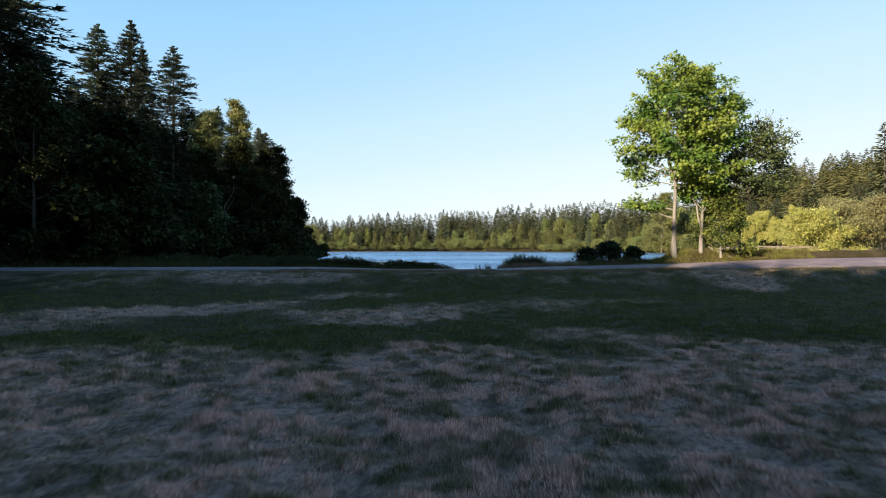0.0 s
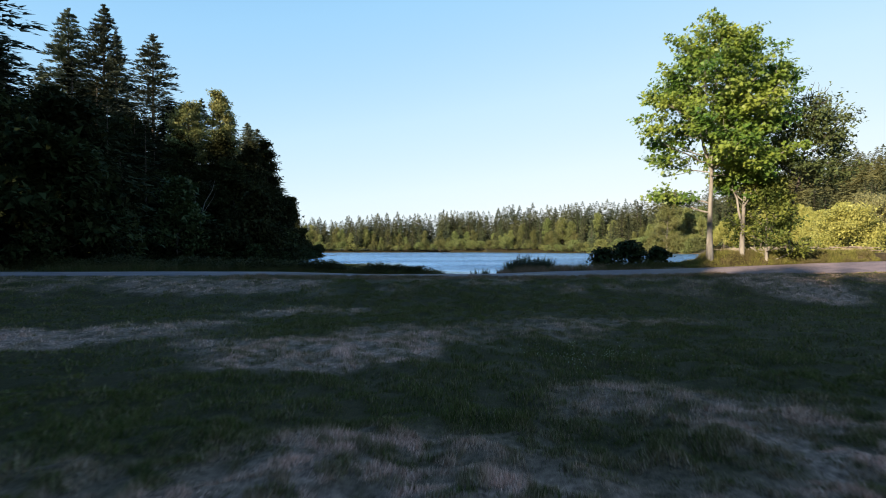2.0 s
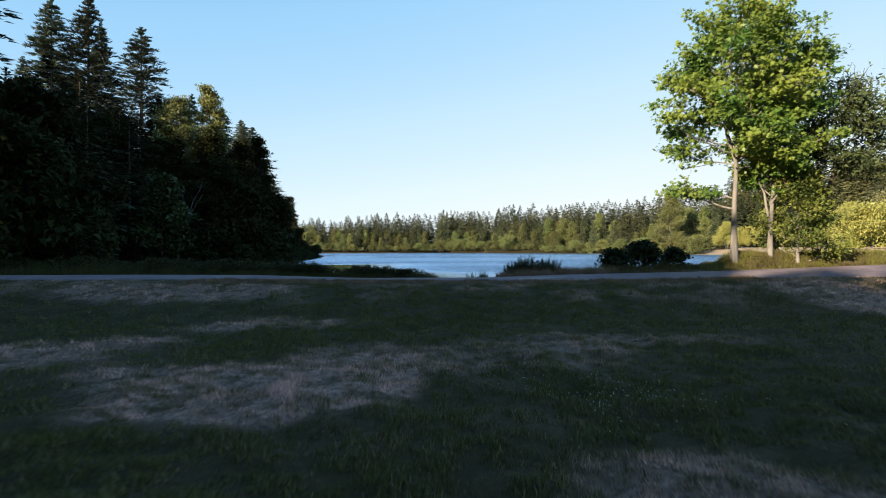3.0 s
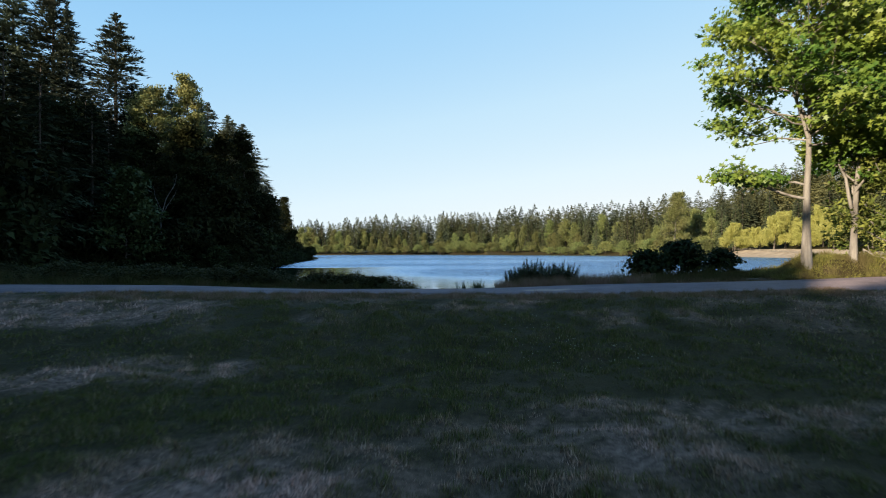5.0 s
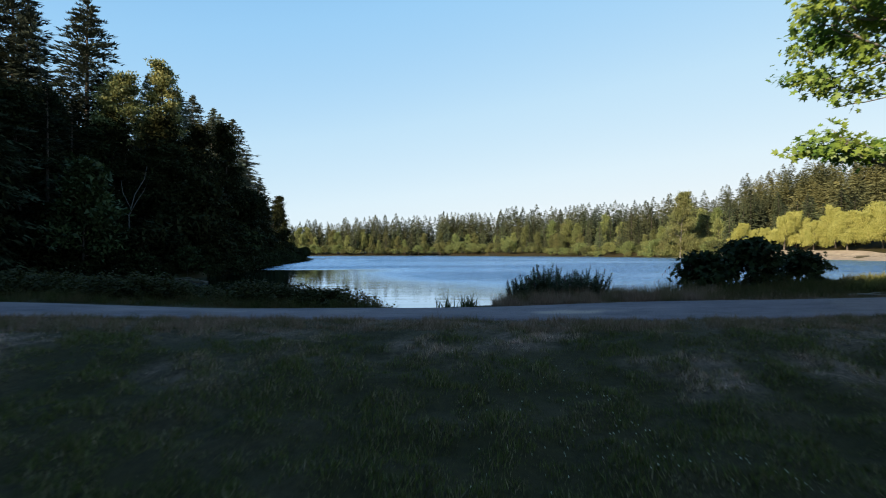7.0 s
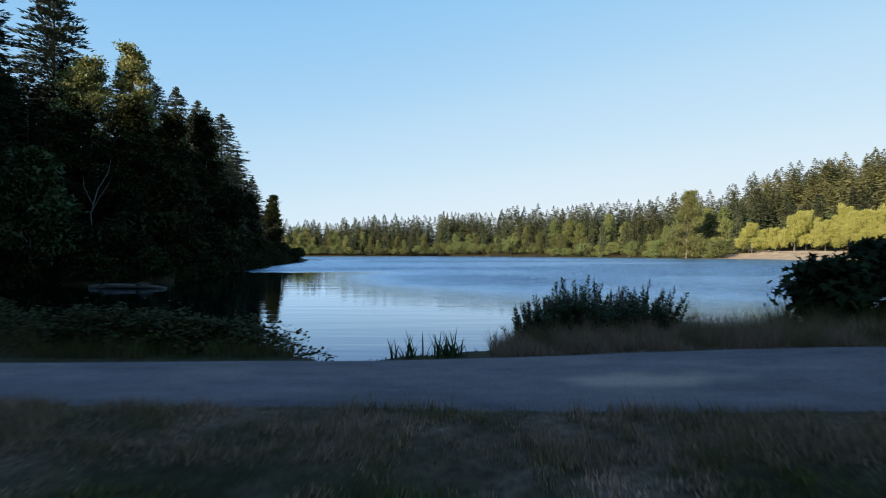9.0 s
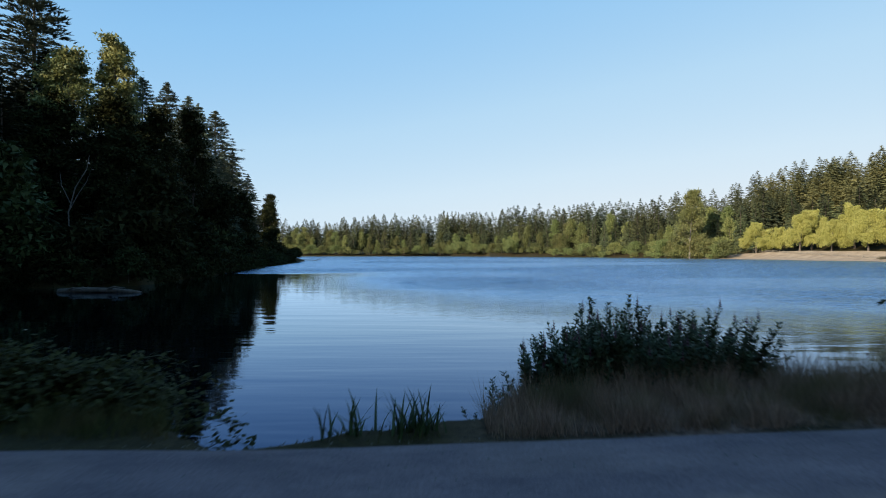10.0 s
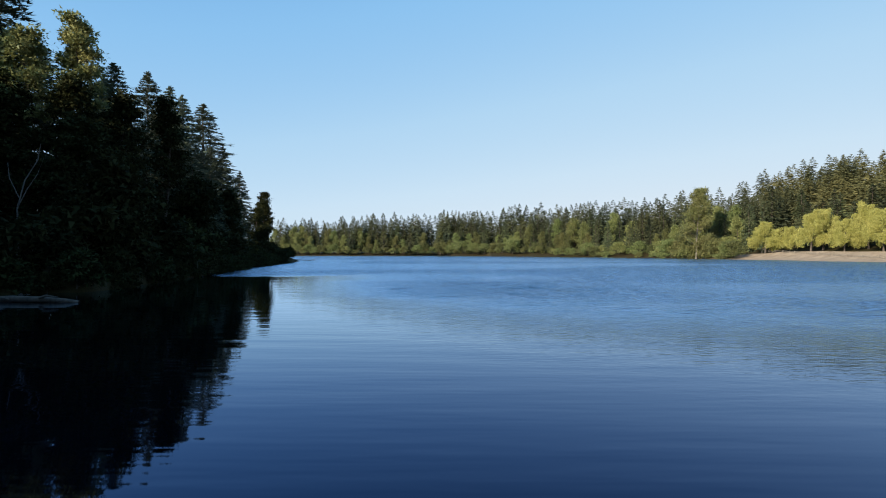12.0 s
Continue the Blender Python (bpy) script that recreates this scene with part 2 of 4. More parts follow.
BARK = bark_mat("maple_bark", (0.075, 0.062, 0.052), (0.29, 0.255, 0.22))
FIR_BARK = bark_mat("fir_bark", (0.035, 0.027, 0.022), (0.11, 0.085, 0.065))
DEAD_WOOD = bark_mat("bleached_wood", (0.06, 0.053, 0.047), (0.19, 0.175, 0.16))

# ---- lie of the land ----
WATER_Z = -0.36
SHORE = [(1.5, 38.75), (2.2, 39.3), (3.3, 39.6), (3.8, 40.7), (4.5, 41.7), (6.9, 41.5), (7.4, 40.6), (7.9, 40.5), (8.5, 41.1), (10, 42.0), (14, 43.3), (25, 46.5), (38, 60), (50, 73), (64, 86), (88, 104), (118, 150), (123, 201), (110, 250),
         (98, 288), (60, 345), (0, 425), (-120, 440), (-160, 380), (-120, 300), (-85, 250), (-50, 228), (-43, 221), (-40.5, 205), (-39, 185),
         (-34, 150), (-27, 110), (-23, 84), (-38, 77), (-37, 66), (-25, 58), (-20, 50), (-12, 43.2), (-4, 41.7), (-0.6, 41.2), (0.4, 40.4), (1.0, 39.2)]


def shore_distance(x, y):
    """Metres to the shoreline, negative over the lake."""
    x, y = np.asarray(x, float), np.asarray(y, float)
    d, inside = np.full(x.shape, 1e9), np.zeros(x.shape, bool)
    for (ax, ay), (bx, by) in zip(SHORE, SHORE[1:] + SHORE[:1]):
        ex, ey = bx - ax, by - ay
        u = np.clip(((x - ax) * ex + (y - ay) * ey) / (ex * ex + ey * ey), 0, 1)
        d = np.minimum(d, np.hypot(x - ax - u * ex, y - ay - u * ey))
        if ey:
            inside ^= ((ay > y) != (by > y)) & (x < (y - ay) / ey * ex + ax)
    return np.where(inside, -d, d)


def path_mid(x):
    return 36.85 + 0.55 * sm(-5, -15, np.asarray(x, float))


def path_half(x):
    return 1.08 + 0.4 * sm(-5, -15, np.asarray(x, float)) + 0.45 * sm(-4, 7, np.asarray(x, float)) - 0.45 * sm(8, 13, np.asarray(x, float)) + 0.12 * (vnoise(x, 0 * np.asarray(x, float), 1.7, 5) - 0.5)


def land(x, y):
    """Height of the ground without the lake's bank."""
    x, y = np.asarray(x, float), np.asarray(y, float)
    rel = y - path_mid(x)
    z = 0.90 * sm(-9.5, -1.4, rel)
    z = z + 0.10 * sm(6, 14, x) * sm(-5, 0, rel) + 0.13 * sm(2.5, 8, x) * sm(-1.2, 1.2, rel) + 0.34 * sm(10, 24, x) * sm(-1.2, 1.4, rel) + 0.12 * sm(16, 30, x) * sm(-6, 0, rel) + (0.70 - 0.24 * sm(16, 21, x)) * sm(14.1, 15.3, x) * sm(1.12, 1.75, rel) * (1 - 0.8 * sm(2.0, 4.5, rel))
    z = z + 0.15 * sm(-2, -9, x) * sm(-3, 0.8, rel)
    z = z + 0.10 * (vnoise(x, y, 6.0, 2) - 0.5) * sm(1.0, 3.0, np.abs(rel)) + 0.06 * (vnoise(x, y, 1.3, 3) - 0.5) * sm(1.2, 1.8, np.abs(rel))
    z = z + 0.17 * (vnoise(x, y, 0.52, 4) - 0.5) * sm(-1.7, -3.5, rel)
    far = np.maximum(shore_distance(x, y), 0)
    z = z + 20 * sm(12, 90, far) * sm(85, 160, x) * sm(90, 200, y) + 5 * sm(15, 200, far) * sm(60, 200, y)
    return z


def ground_z(x, y):
    d = shore_distance(x, y) + 0.25 * (vnoise(x, y, 1.9, 8) - 0.5)
    bank = sm(-0.1, 0.75, d)
    wide = sm(60, 130, y) * sm(40, 80, x)
    bank = bank * (1 - wide) + sm(-0.5, 14, d) * wide
    bed = WATER_Z - 0.25 - np.minimum(np.maximum(-d, 0) * 0.25, 2.0)
    return bed * (1 - bank) + (land(x, y) + 0.75 * sm(2, 16, d) * wide) * bank


def dryness(x, y):
    """0: green turf, 1: parched straw."""
    n, f = vnoise(x, y, 3.2, 11), vnoise(x, y, 0.8, 12)
    w = y + 5.0 * (n - 0.5)
    v = 0.95 * sm(14.8, 10.2, w - 1.6 * sm(0, 5, x))
    # the patch at x 16, y 32.4 is parched turf and painted sun dapple
    for cx, cy, rx, ry, a in ((-7.5, 22.0, 6.0, 2.3, 1.0), (-2.6, 20.3, 2.3, 3.0, 1.0), (-3.6, 27.4, 2.6, 1.3, 0.6), (6.3, 24.6, 2.6, 1.1, 0.55), (-5.2, 20.9, 3.0, 1.7, 0.95), (2.0, 22.8, 7.0, 1.5, 0.42), (-14, 18, 5, 2, 0.45), (16.0, 32.4, 4.5, 2.4, 0.8), (-9, 33.6, 6, 1.6, 0.6)):
        q = ((x - cx) / rx) ** 2 + ((y - cy) / ry) ** 2 + 2.6 * (n - 0.5) + 0.8 * (f - 0.5)
        v = np.maximum(v, a * sm(1.55, 0.3, q))
    v = np.maximum(v, 0.32 * sm(30.0, 33.5, w) * sm(38, 36, y) * sm(0.42, 0.66, vnoise(x, y, 0.9, 37)))
    v = np.maximum(v, (0.10 + 0.52 * sm(13, 11, x)) * sm(3.0, 4.5, x) * sm(37.5, 38.3, y) * sm(46, 42, y))
    v = np.maximum(v, 0.36 * sm(33.6, 35.0, y) * sm(37, 36.2, y) * sm(0.3, 0.55, vnoise(x, y, 0.7, 38)))
    v = v * (1 - 0.75 * sm(0.58, 0.72, vnoise(x - 0.5 * y, 1.6 * y + 0.5 * x, 0.26, 36)))
    return np.clip(v + (0.16 + 0.74 * v) * (f - 0.5) + 0.10 * v, 0, 1)


def axis(lo, hi, step, out, grow=1.16):
    a = list(np.arange(lo, hi + 1e-6, step))
    s = step
    while a[-1] < out[1]:
        s *= grow
        a.append(a[-1] + s)
    s = step
    while a[0] > out[0]:
        s *= grow
        a.insert(0, a[0] - s)
    return np.array(a)


def grid(name, xs, ys, zfun, mat):
    X, Y = np.meshgrid(xs, ys)
    Z = zfun(X, Y)
    n, m = len(xs), len(ys)
    i = (np.arange(m - 1)[:, None] * n + np.arange(n - 1)[None, :]).ravel()
    F = np.stack([i, i + 1, i + n + 1, i + n], 1)
    return mesh_np(name, np.stack([X, Y, Z], -1), F, mat, True), X.ravel(), Y.ravel()


def dry_attr(me, values):
    at = me.attributes.new("dry", "FLOAT", "POINT")
    at.data.foreach_set("value", np.asarray(values, np.float32))


gx = axis(-20, 26, 0.28, (-2600, 2600), 1.085)
gy = axis(-2, 48, 0.28, (-2600, 2900), 1.085)
g_me, gX, gY = grid("ground", gx, gy, ground_z, SOIL)
dry_attr(g_me, dryness(gX, gY))
tagged(new("ground", g_me), "shaded meadow of green turf with parched straw patches", "ground", kind="structure")

def lake():
    """Calm by the wooded shore; out in the open the breeze raises a chop of real small waves."""
    xs = axis(-25, 70, 0.55, (-420, 420), 1.04)
    ys = axis(38, 125, 0.48, (37, 560), 1.04)
    X, Y = np.meshgrid(xs, ys)
    r = np.random.default_rng(17)
    n = r.normal(0, 1, X.shape)
    for ax, times in ((1, 1), (0, 1)):
        for k in range(times):
            n = (np.roll(n, 1, ax) + 2 * n + np.roll(n, -1, ax)) / 4
    n /= n.std()
    wind = np.maximum(sm(106, 118, Y + 10 * (vnoise(X, Y, 25.0, 73) - 0.5)), sm(42, 118, 4.0 * X + Y + 16 * (vnoise(X, Y, 30.0, 71) - 0.5))) * (0.62 + 0.38 * sm(0.35, 0.6, vnoise(X * 0.5, Y, 22.0, 72)))
    wind = wind * sm(52, 84, Y + 0.35 * X)
    cell = np.minimum(np.gradient(ys), 0.6)[:, None]
    Z = WATER_Z + n * cell * 0.085 * wind
    # one long low wave crossing the calm water
    u = np.clip(((X - 3) * 17 + (Y - 77) * 19) / 650, 0, 1)
    off = np.hypot(X - 3 - 17 * u, Y - 77 - 19 * u + 1.2 * np.sin(3 * u))
    Z = Z + 0.045 * np.exp(-(off / 0.55) ** 2) * sm(0, 0.2, u) * sm(1, 0.75, u)
    c, m = len(xs), len(ys)
    i = (np.arange(m - 1)[:, None] * c + np.arange(c - 1)[None, :]).ravel()
    me = mesh_np("water", np.stack([X, Y, Z], -1), np.stack([i, i + 1, i + c + 1, i + c], 1), WATER, True)
    at = me.attributes.new("wind", "FLOAT", "POINT")
    at.data.foreach_set("value", wind.ravel().astype(np.float32))
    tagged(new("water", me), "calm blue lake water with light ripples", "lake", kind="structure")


lake()


def gravel_path():
    xs = np.concatenate([np.arange(-70, -12, 0.5), np.arange(-12, 14, 0.14), np.arange(14, 60, 0.5)])
    rows = np.linspace(-1, 1, 15)
    V, n = [], len(rows)
    for x in xs:
        c, h = float(path_mid(x)), float(path_half(x))
        for r in rows:
            edge = 0.10 * (float(vnoise(x, r * 50, 0.45, 21)) - 0.5) if abs(r) == 1 else 0
            y = c + r * h + edge
            V.append((x, y, float(land(x, y)) + (0.03 if abs(r) < 1 else -0.05) + 0.02 * (1 - r * r)))
    F = [(i * n + j, (i + 1) * n + j, (i + 1) * n + j + 1, i * n + j + 1) for i in range(len(xs) - 1) for j in range(n - 1)]
    me = mesh_np("path", V, F, GRAVEL, True)
    V = np.array(V)
    # painted sun patch on the path; the noise term adds faint dust
    sun_spot = ((V[:, 0] - 5.35) / 1.0) ** 2 + ((V[:, 1] - 36.6) / 0.30) ** 2 + 1.2 * (vnoise(V[:, 0], V[:, 1], 0.5, 23) - 0.5)
    sun_patch_dust = me.attributes.new("sun_patch_dust", "FLOAT", "POINT")
    sun_patch_dust.data.foreach_set("value", np.clip(0.6 * sm(1.2, 0.3, sun_spot) + 0.10 * sm(0.55, 0.8, vnoise(V[:, 0] * 0.6, V[:, 1], 0.8, 24)), 0, 1).astype(np.float32))
    tagged(new("path", me), "packed grey gravel footpath along the lake", "path", kind="structure")


gravel_path()


# ---- trees ----
def conifer_meshes(seed, H, R, whorls, per, sprays, size, mat, base=0.12, ragged=0.25, blunt=0.72, hang=1.0):
    r = np.random.default_rng(seed)
    t = np.repeat(np.linspace(0, 1, whorls) ** 0.9, per)
    t = np.clip(t + r.normal(0, 0.012, len(t)), 0, 1)
    z0 = H * (base + (1 - base) * t) * 0.99
    az = r.random(len(t)) * 2 * math.pi
    L = R * (np.minimum((1 - t) ** blunt, 0.8) * (0.35 + 0.65 * sm(0, 0.25, t + 0.1)) + 0.02) * (1 + r.normal(0, ragged, len(t)))
    L = np.maximum(L, 0.15)
    rise = 0.35 * t - 0.22 + r.normal(0, 0.08, len(t))
    b = np.repeat(np.arange(len(t)), sprays)
    s = r.random(len(b)) ** 0.7
    side = r.choice([-1, 1], len(b))
    o = np.stack([np.cos(az), np.sin(az), 0 * az], 1)[b]
    q = np.stack([-np.sin(az), np.cos(az), 0 * az], 1)[b]
    Lb = L[b]
    P = o * (s * Lb)[:, None]
    P[:, 2] = z0[b] + Lb * s * rise[b] - 0.16 * Lb * s * s
    off = r.random(len(b)) * 0.22 * Lb * (1.05 - s)
    P = P + q * (side * off)[:, None]
    P[:, 2] += r.normal(0, 0.011 * H, len(b)) * (1 - t[b]) * (0.4 + 0.6 * s)
    D = o * 0.75 + q * (side * r.random(len(b)) * 1.0)[:, None]
    D[:, 2] = (-0.30 - 0.5 * r.random(len(b))) * hang + 0.9 * t[b] ** 5 + 0.3 * t[b]
    W = np.cross(D, np.array([0, 0, 1.0])) + r.normal(0, 0.6, (len(b), 3))
    ln = size * (0.55 + 0.9 * r.random(len(b))) * (0.14 + 0.86 * np.minimum(1, Lb / R) ** 0.65)
    V, F = spikes(P, D, W, ln, ln * (0.13 + 0.10 * r.random(len(b))))
    V2, F2 = spikes(np.array([[0, 0, H * 0.955]] * 5), np.array([[0.1 * math.cos(a), 0.1 * math.sin(a), 1] for a in range(5)]),
                   np.array([[math.cos(a), math.sin(a), 0] for a in range(5)]), np.full(5, H * 0.045), np.full(5, 0.10))
    crown = mesh_np("crown", np.concatenate([V, V2]), np.concatenate([F, F2 + len(V)]), mat)
    zz = np.linspace(-0.6, H * 0.97, 7)
    TV, TF = tube(np.stack([0 * zz, 0 * zz, zz], 1), 0.012 * H * (1 - np.clip(zz / H, 0, 1)) + 0.03, 7)
    return mesh_np("trunk", TV, TF, FIR_BARK, True), crown


class Broadleaf:
    """A broad-leaved tree: a trunk, limbs that fork twice, and places for leaves along the twigs."""

    def __init__(self, seed, H, R, base, limbs, lean=(0, 0), thick=0.02, droop=0.0, forks=5, twigs=5, top=0.95, spread=None):
        r = np.random.default_rng(seed)
        self.r, self.H, self.R = r, H, R
        n = 9
        zz = np.linspace(0, 1, n)
        wob = np.cumsum(r.normal(0, 0.012 * H, (n, 2)), 0) * zz[:, None]
        self.mid = np.stack([lean[0] * zz ** 1.3 + wob[:, 0], lean[1] * zz ** 1.3 + wob[:, 1], zz * H * top], 1)
        self.mid[0, 2] = -0.4
        self.rad = thick * H * (1 - 0.92 * zz ** 0.85)
        self.rad[0] *= 1.35
        self.limbs, self.at, self.way, self.starts = [], [], [], []
        for i in range(limbs):
            u = base + (0.97 - base) * (i + r.random() * 0.7) / limbs
            p0 = np.array([np.interp(u, zz, self.mid[:, k]) for k in range(3)])
            az = i * 2.4 + r.normal(0, 0.4)
            v = (u - base) / (1 - base)
            ln = R * (0.5 + 0.55 * math.sin(math.pi * min(1, 0.30 + v * 0.75))) * (0.78 + 0.4 * r.random()) * (1 - 0.35 * v)
            up = 0.25 + 0.8 * v
            if spread:       # broad crown: reach by height, flat lower limbs
                ln = R * float(np.interp(v, (0, 0.25, 0.55, 0.8, 1), spread)) * (0.85 + 0.3 * r.random())
                up = 0.12 + 0.75 * v
            self.limb(p0, az, up, ln, 0.42 * np.interp(u, zz, self.rad), forks, twigs, droop)

    def line(self, p0, az, up, ln, n, droop, bend):
        s = np.linspace(0, 1, n)
        a = az + bend * s
        e = up + 0.35 * s - droop * s * s * 2
        step = np.stack([np.cos(a) * np.cos(e), np.sin(a) * np.cos(e), np.sin(e)], 1) * ln / (n - 1)
        p = np.cumsum(step, 0) - step[0] + p0
        return p + np.concatenate([[np.zeros(3)], self.r.normal(0, 0.018 * ln, (n - 1, 3))])

    def limb(self, p0, az, up, ln, rad, forks, twigs, droop):
        st = Stack()
        self.starts.append(len(self.at))
        p = self.line(p0, az, up, ln, 7, droop, self.r.normal(0, 0.35))
        st.add(*tube(p, np.linspace(rad, 0.018, 7), 6))
        for f in range(forks):
            u = 0.25 + 0.75 * (f + self.r.random()) / forks
            q0 = np.array([np.interp(u, np.linspace(0, 1, 7), p[:, k]) for k in range(3)])
            a2, l2 = az + self.r.choice([-1, 1]) * (0.4 + 0.7 * self.r.random()), ln * (0.5 - 0.2 * u) * (0.7 + 0.6 * self.r.random())
            q = self.line(q0, a2, up + self.r.normal(0.05, 0.3), l2, 5, droop, self.r.normal(0, 0.4))
            st.add(*tube(q, np.linspace(max(rad * 0.4, 0.02), 0.01, 5), 4))
            for g in range(twigs):
                w = 0.2 + 0.8 * (g + self.r.random()) / twigs
                t0 = np.array([np.interp(w, np.linspace(0, 1, 5), q[:, k]) for k in range(3)])
                a3 = a2 + self.r.normal(0, 0.9)
                d = np.array([math.cos(a3), math.sin(a3), 0.15 + self.r.normal(0, 0.4) - droop])
                self.at.append(t0 + unit(d) * 0.25 * l2)
                self.way.append(d)
        self.limbs.append(st)

    def leaf_places(self, per, spread, first=0, last=None):
        at, way = np.repeat(np.array(self.at[first:last]), per, 0), np.repeat(np.array(self.way[first:last]), per, 0)
        return at + self.r.normal(0, 1, at.shape) * np.array([spread, spread, spread * 0.5]), way

    def kite_leaves(self, per, spread, size, mat, hang=0.2, slim=0.30, trail=0.0, below=0.0):
        P, D = self.leaf_places(per, spread)
        if below:        # a bare top
            ok = P[:, 2] < below + self.r.normal(0, 0.6, len(P))
            P, D = P[ok], D[ok]
        n = len(P)
        if trail:        # hanging twigs, down to head height
            P[:, 2] = np.maximum(P[:, 2] - trail * self.r.random(n) ** 2, np.minimum(P[:, 2], 1.3 + 1.1 * (1 + np.sin(4 * np.arctan2(P[:, 1], P[:, 0]) + self.H)) + 0.8 * self.r.random(n)))
        D = D * 0.5 + self.r.normal(0, 0.6, (n, 3)) - np.array([0, 0, hang])
        W = np.cross(D, self.r.normal(0, 0.5, (n, 3)) + np.array([0, 0, 1.0]))
        ln = size * (0.6 + 0.8 * self.r.random(n))
        return mesh_np("crown", *spikes(P, D, W, ln, ln * slim), mat)

    def lobed_leaves(self, per, spread, size, mat, first=0, last=None):
        """Broad five-lobed leaves, folded a little along the middle."""
        r = self.r
        P, D = self.leaf_places(per, spread, first, last)
        full = np.repeat(r.random(len(P) // per) < 0.70, per)       # clumps of leaves with gaps between them
        P, D = P[full], D[full]
        n = len(P)
        D = unit(D * 0.5 + r.normal(0, 0.5, (n, 3)) - np.array([0, 0, 0.35]))
        N = unit(r.normal(0, 0.42, (n, 3)) + np.array([-0.30, -0.30, 0.8]))
        W = unit(np.cross(D, N))
        N = np.cross(W, D)
        shape = [(0, 0, 0), (-0.42, 0.10, 0.03), (-0.20, 0.32, 0), (-0.55, 0.62, 0.06), (-0.17, 0.62, 0), (0, 1.0, -0.06),
                 (0.17, 0.62, 0), (0.55, 0.62, 0.06), (0.20, 0.32, 0), (0.42, 0.10, 0.03)]
        ln = (size * (0.6 + 0.7 * r.random(n)))[:, None]
        V = np.stack([P + ln * (a * W + b * D + c * N) for a, b, c in shape], 1)
        return mesh_np("crown", V.reshape(-1, 3), np.arange(n * len(shape)).reshape(n, -1), mat)

    def trunk_mesh(self, mat, sides=10):
        return mesh_np("trunk", *tube(self.mid, self.rad, sides), mat, True)

    def wood_mesh(self, mat, sparse=False):
        st = Stack()
        st.add(*tube(self.mid, self.rad, 5 if sparse else 7))
        for l in self.limbs:
            if sparse:
                st.add(l.V[0], l.F[0])
                continue
            st.add(np.concatenate(l.V), np.concatenate(l.F))
        return st.mesh("trunk", mat, True)

    def build(self, name, at, label, category, crown, mat, group="", split=False):
        ob = thing(name, at, label, category, group)
        if split:
            part("trunk", self.trunk_mesh(mat), ob)
            for l, k0, k1 in zip(self.limbs, self.starts, self.starts[1:] + [None]):
                wood = part("limb", l.mesh("limb", mat, True), ob)
                part("foliage", self.lobed_leaves(*crown, k0, k1), wood)
        else:
            part("trunk", self.wood_mesh(mat), ob)
            part("crown", crown, ob)
        return ob


def stand(x, y, turn=0.0, s=1.0, sink=0.0):
    return pose(x, y, float(ground_z(x, y)) - sink, 0, 0, turn) @ Matrix.Diagonal((s, s, s, 1))


def conifer(seed, H, R, **kw):
    return conifer_meshes(seed, H, R, **kw)


# -- fir prototypes of the wood beside the lake: unit heights are scaled on placing --
FIRS = [conifer(s, 36.0, r, whorls=66, per=9, sprays=48, size=0.78, mat=FIR, base=b, ragged=g * 0.6, blunt=0.70, hang=0.45)
        for s, r, b, g in ((3, 6.2, 0.06, 0.26), (4, 7.2, 0.08, 0.28), (5, 5.8, 0.05, 0.22), (6, 8.0, 0.04, 0.34))]
STAND_FIRS = [conifer(s, 36.0, r, whorls=38, per=6, sprays=32, size=1.2, mat=SHADE_FIR, base=0.03, ragged=g) for s, r, g in ((7, 6.6, 0.3), (8, 7.6, 0.36), (9, 6.0, 0.26), (10, 8.2, 0.4))]
FAR = []
FIR_LABEL = "tall dark Douglas fir in the shaded lakeside wood"


def fir(x, y, top, kind, turn, name="fir_tree", label=FIR_LABEL, wide=1.0, group="firs of the lakeside wood", proto=None):
    z = float(ground_z(x, y))
    s = (top - z) / (26.0 if proto is FAR else 36.0)
    ob = thing(name, pose(x, y, z, 0, 0, turn) @ Matrix.Diagonal((s * wide, s * wide, s, 1)), label, "conifer tree", group)
    me = (proto or FIRS)[kind]
    part("trunk", me[0], ob)
    part("crown", me[1], ob)
    return ob


# the firs whose tips stand against the sky: x, y, height of the tip, shape
for x, y, top, k, w in ((-54.4, 92.9, 38.0, 2, 0.95), (-49.3, 93.1, 38.6, 0, 0.9), (-47.2, 92.6, 34.6, 2, 0.55), (-48.9, 106.9, 39.3, 1, 0.95),
                        (-57.8, 92.0, 29.6, 0, 0.8), (-48.9, 142.0, 34.4, 1, 0.85), (-43.5, 139.0, 31.0, 3, 0.8), (-55.5, 140.0, 33.0, 0, 1.0),
                        (-52.0, 172.5, 36.4, 1, 1.15), (-56.5, 196.0, 31.0, 2, 0.85), (-56.3, 208.0, 26.0, 2, 0.95), (-66.0, 160.0, 36.0, 1, 1.0),
                        (-39.4, 115.0, 27.2, 3, 0.9), (-42.5, 111.5, 29.4, 0, 0.7), (-39.5, 128.0, 26.5, 1, 0.9), (-46.5, 150.0, 32.4, 2, 1.0),
                        (-46.5, 163.0, 25.0, 0, 0.9), (-40.0, 144.0, 21.0, 3, 0.8)):
    fir(x, y, top, k, RNG.random() * 360, wide=w * 1.34)
fir(-46.4, 61.5, 40.0, 3, 40, wide=1.1)
fir(-48.5, 64.5, 36.0, 1, 100, wide=1.3)
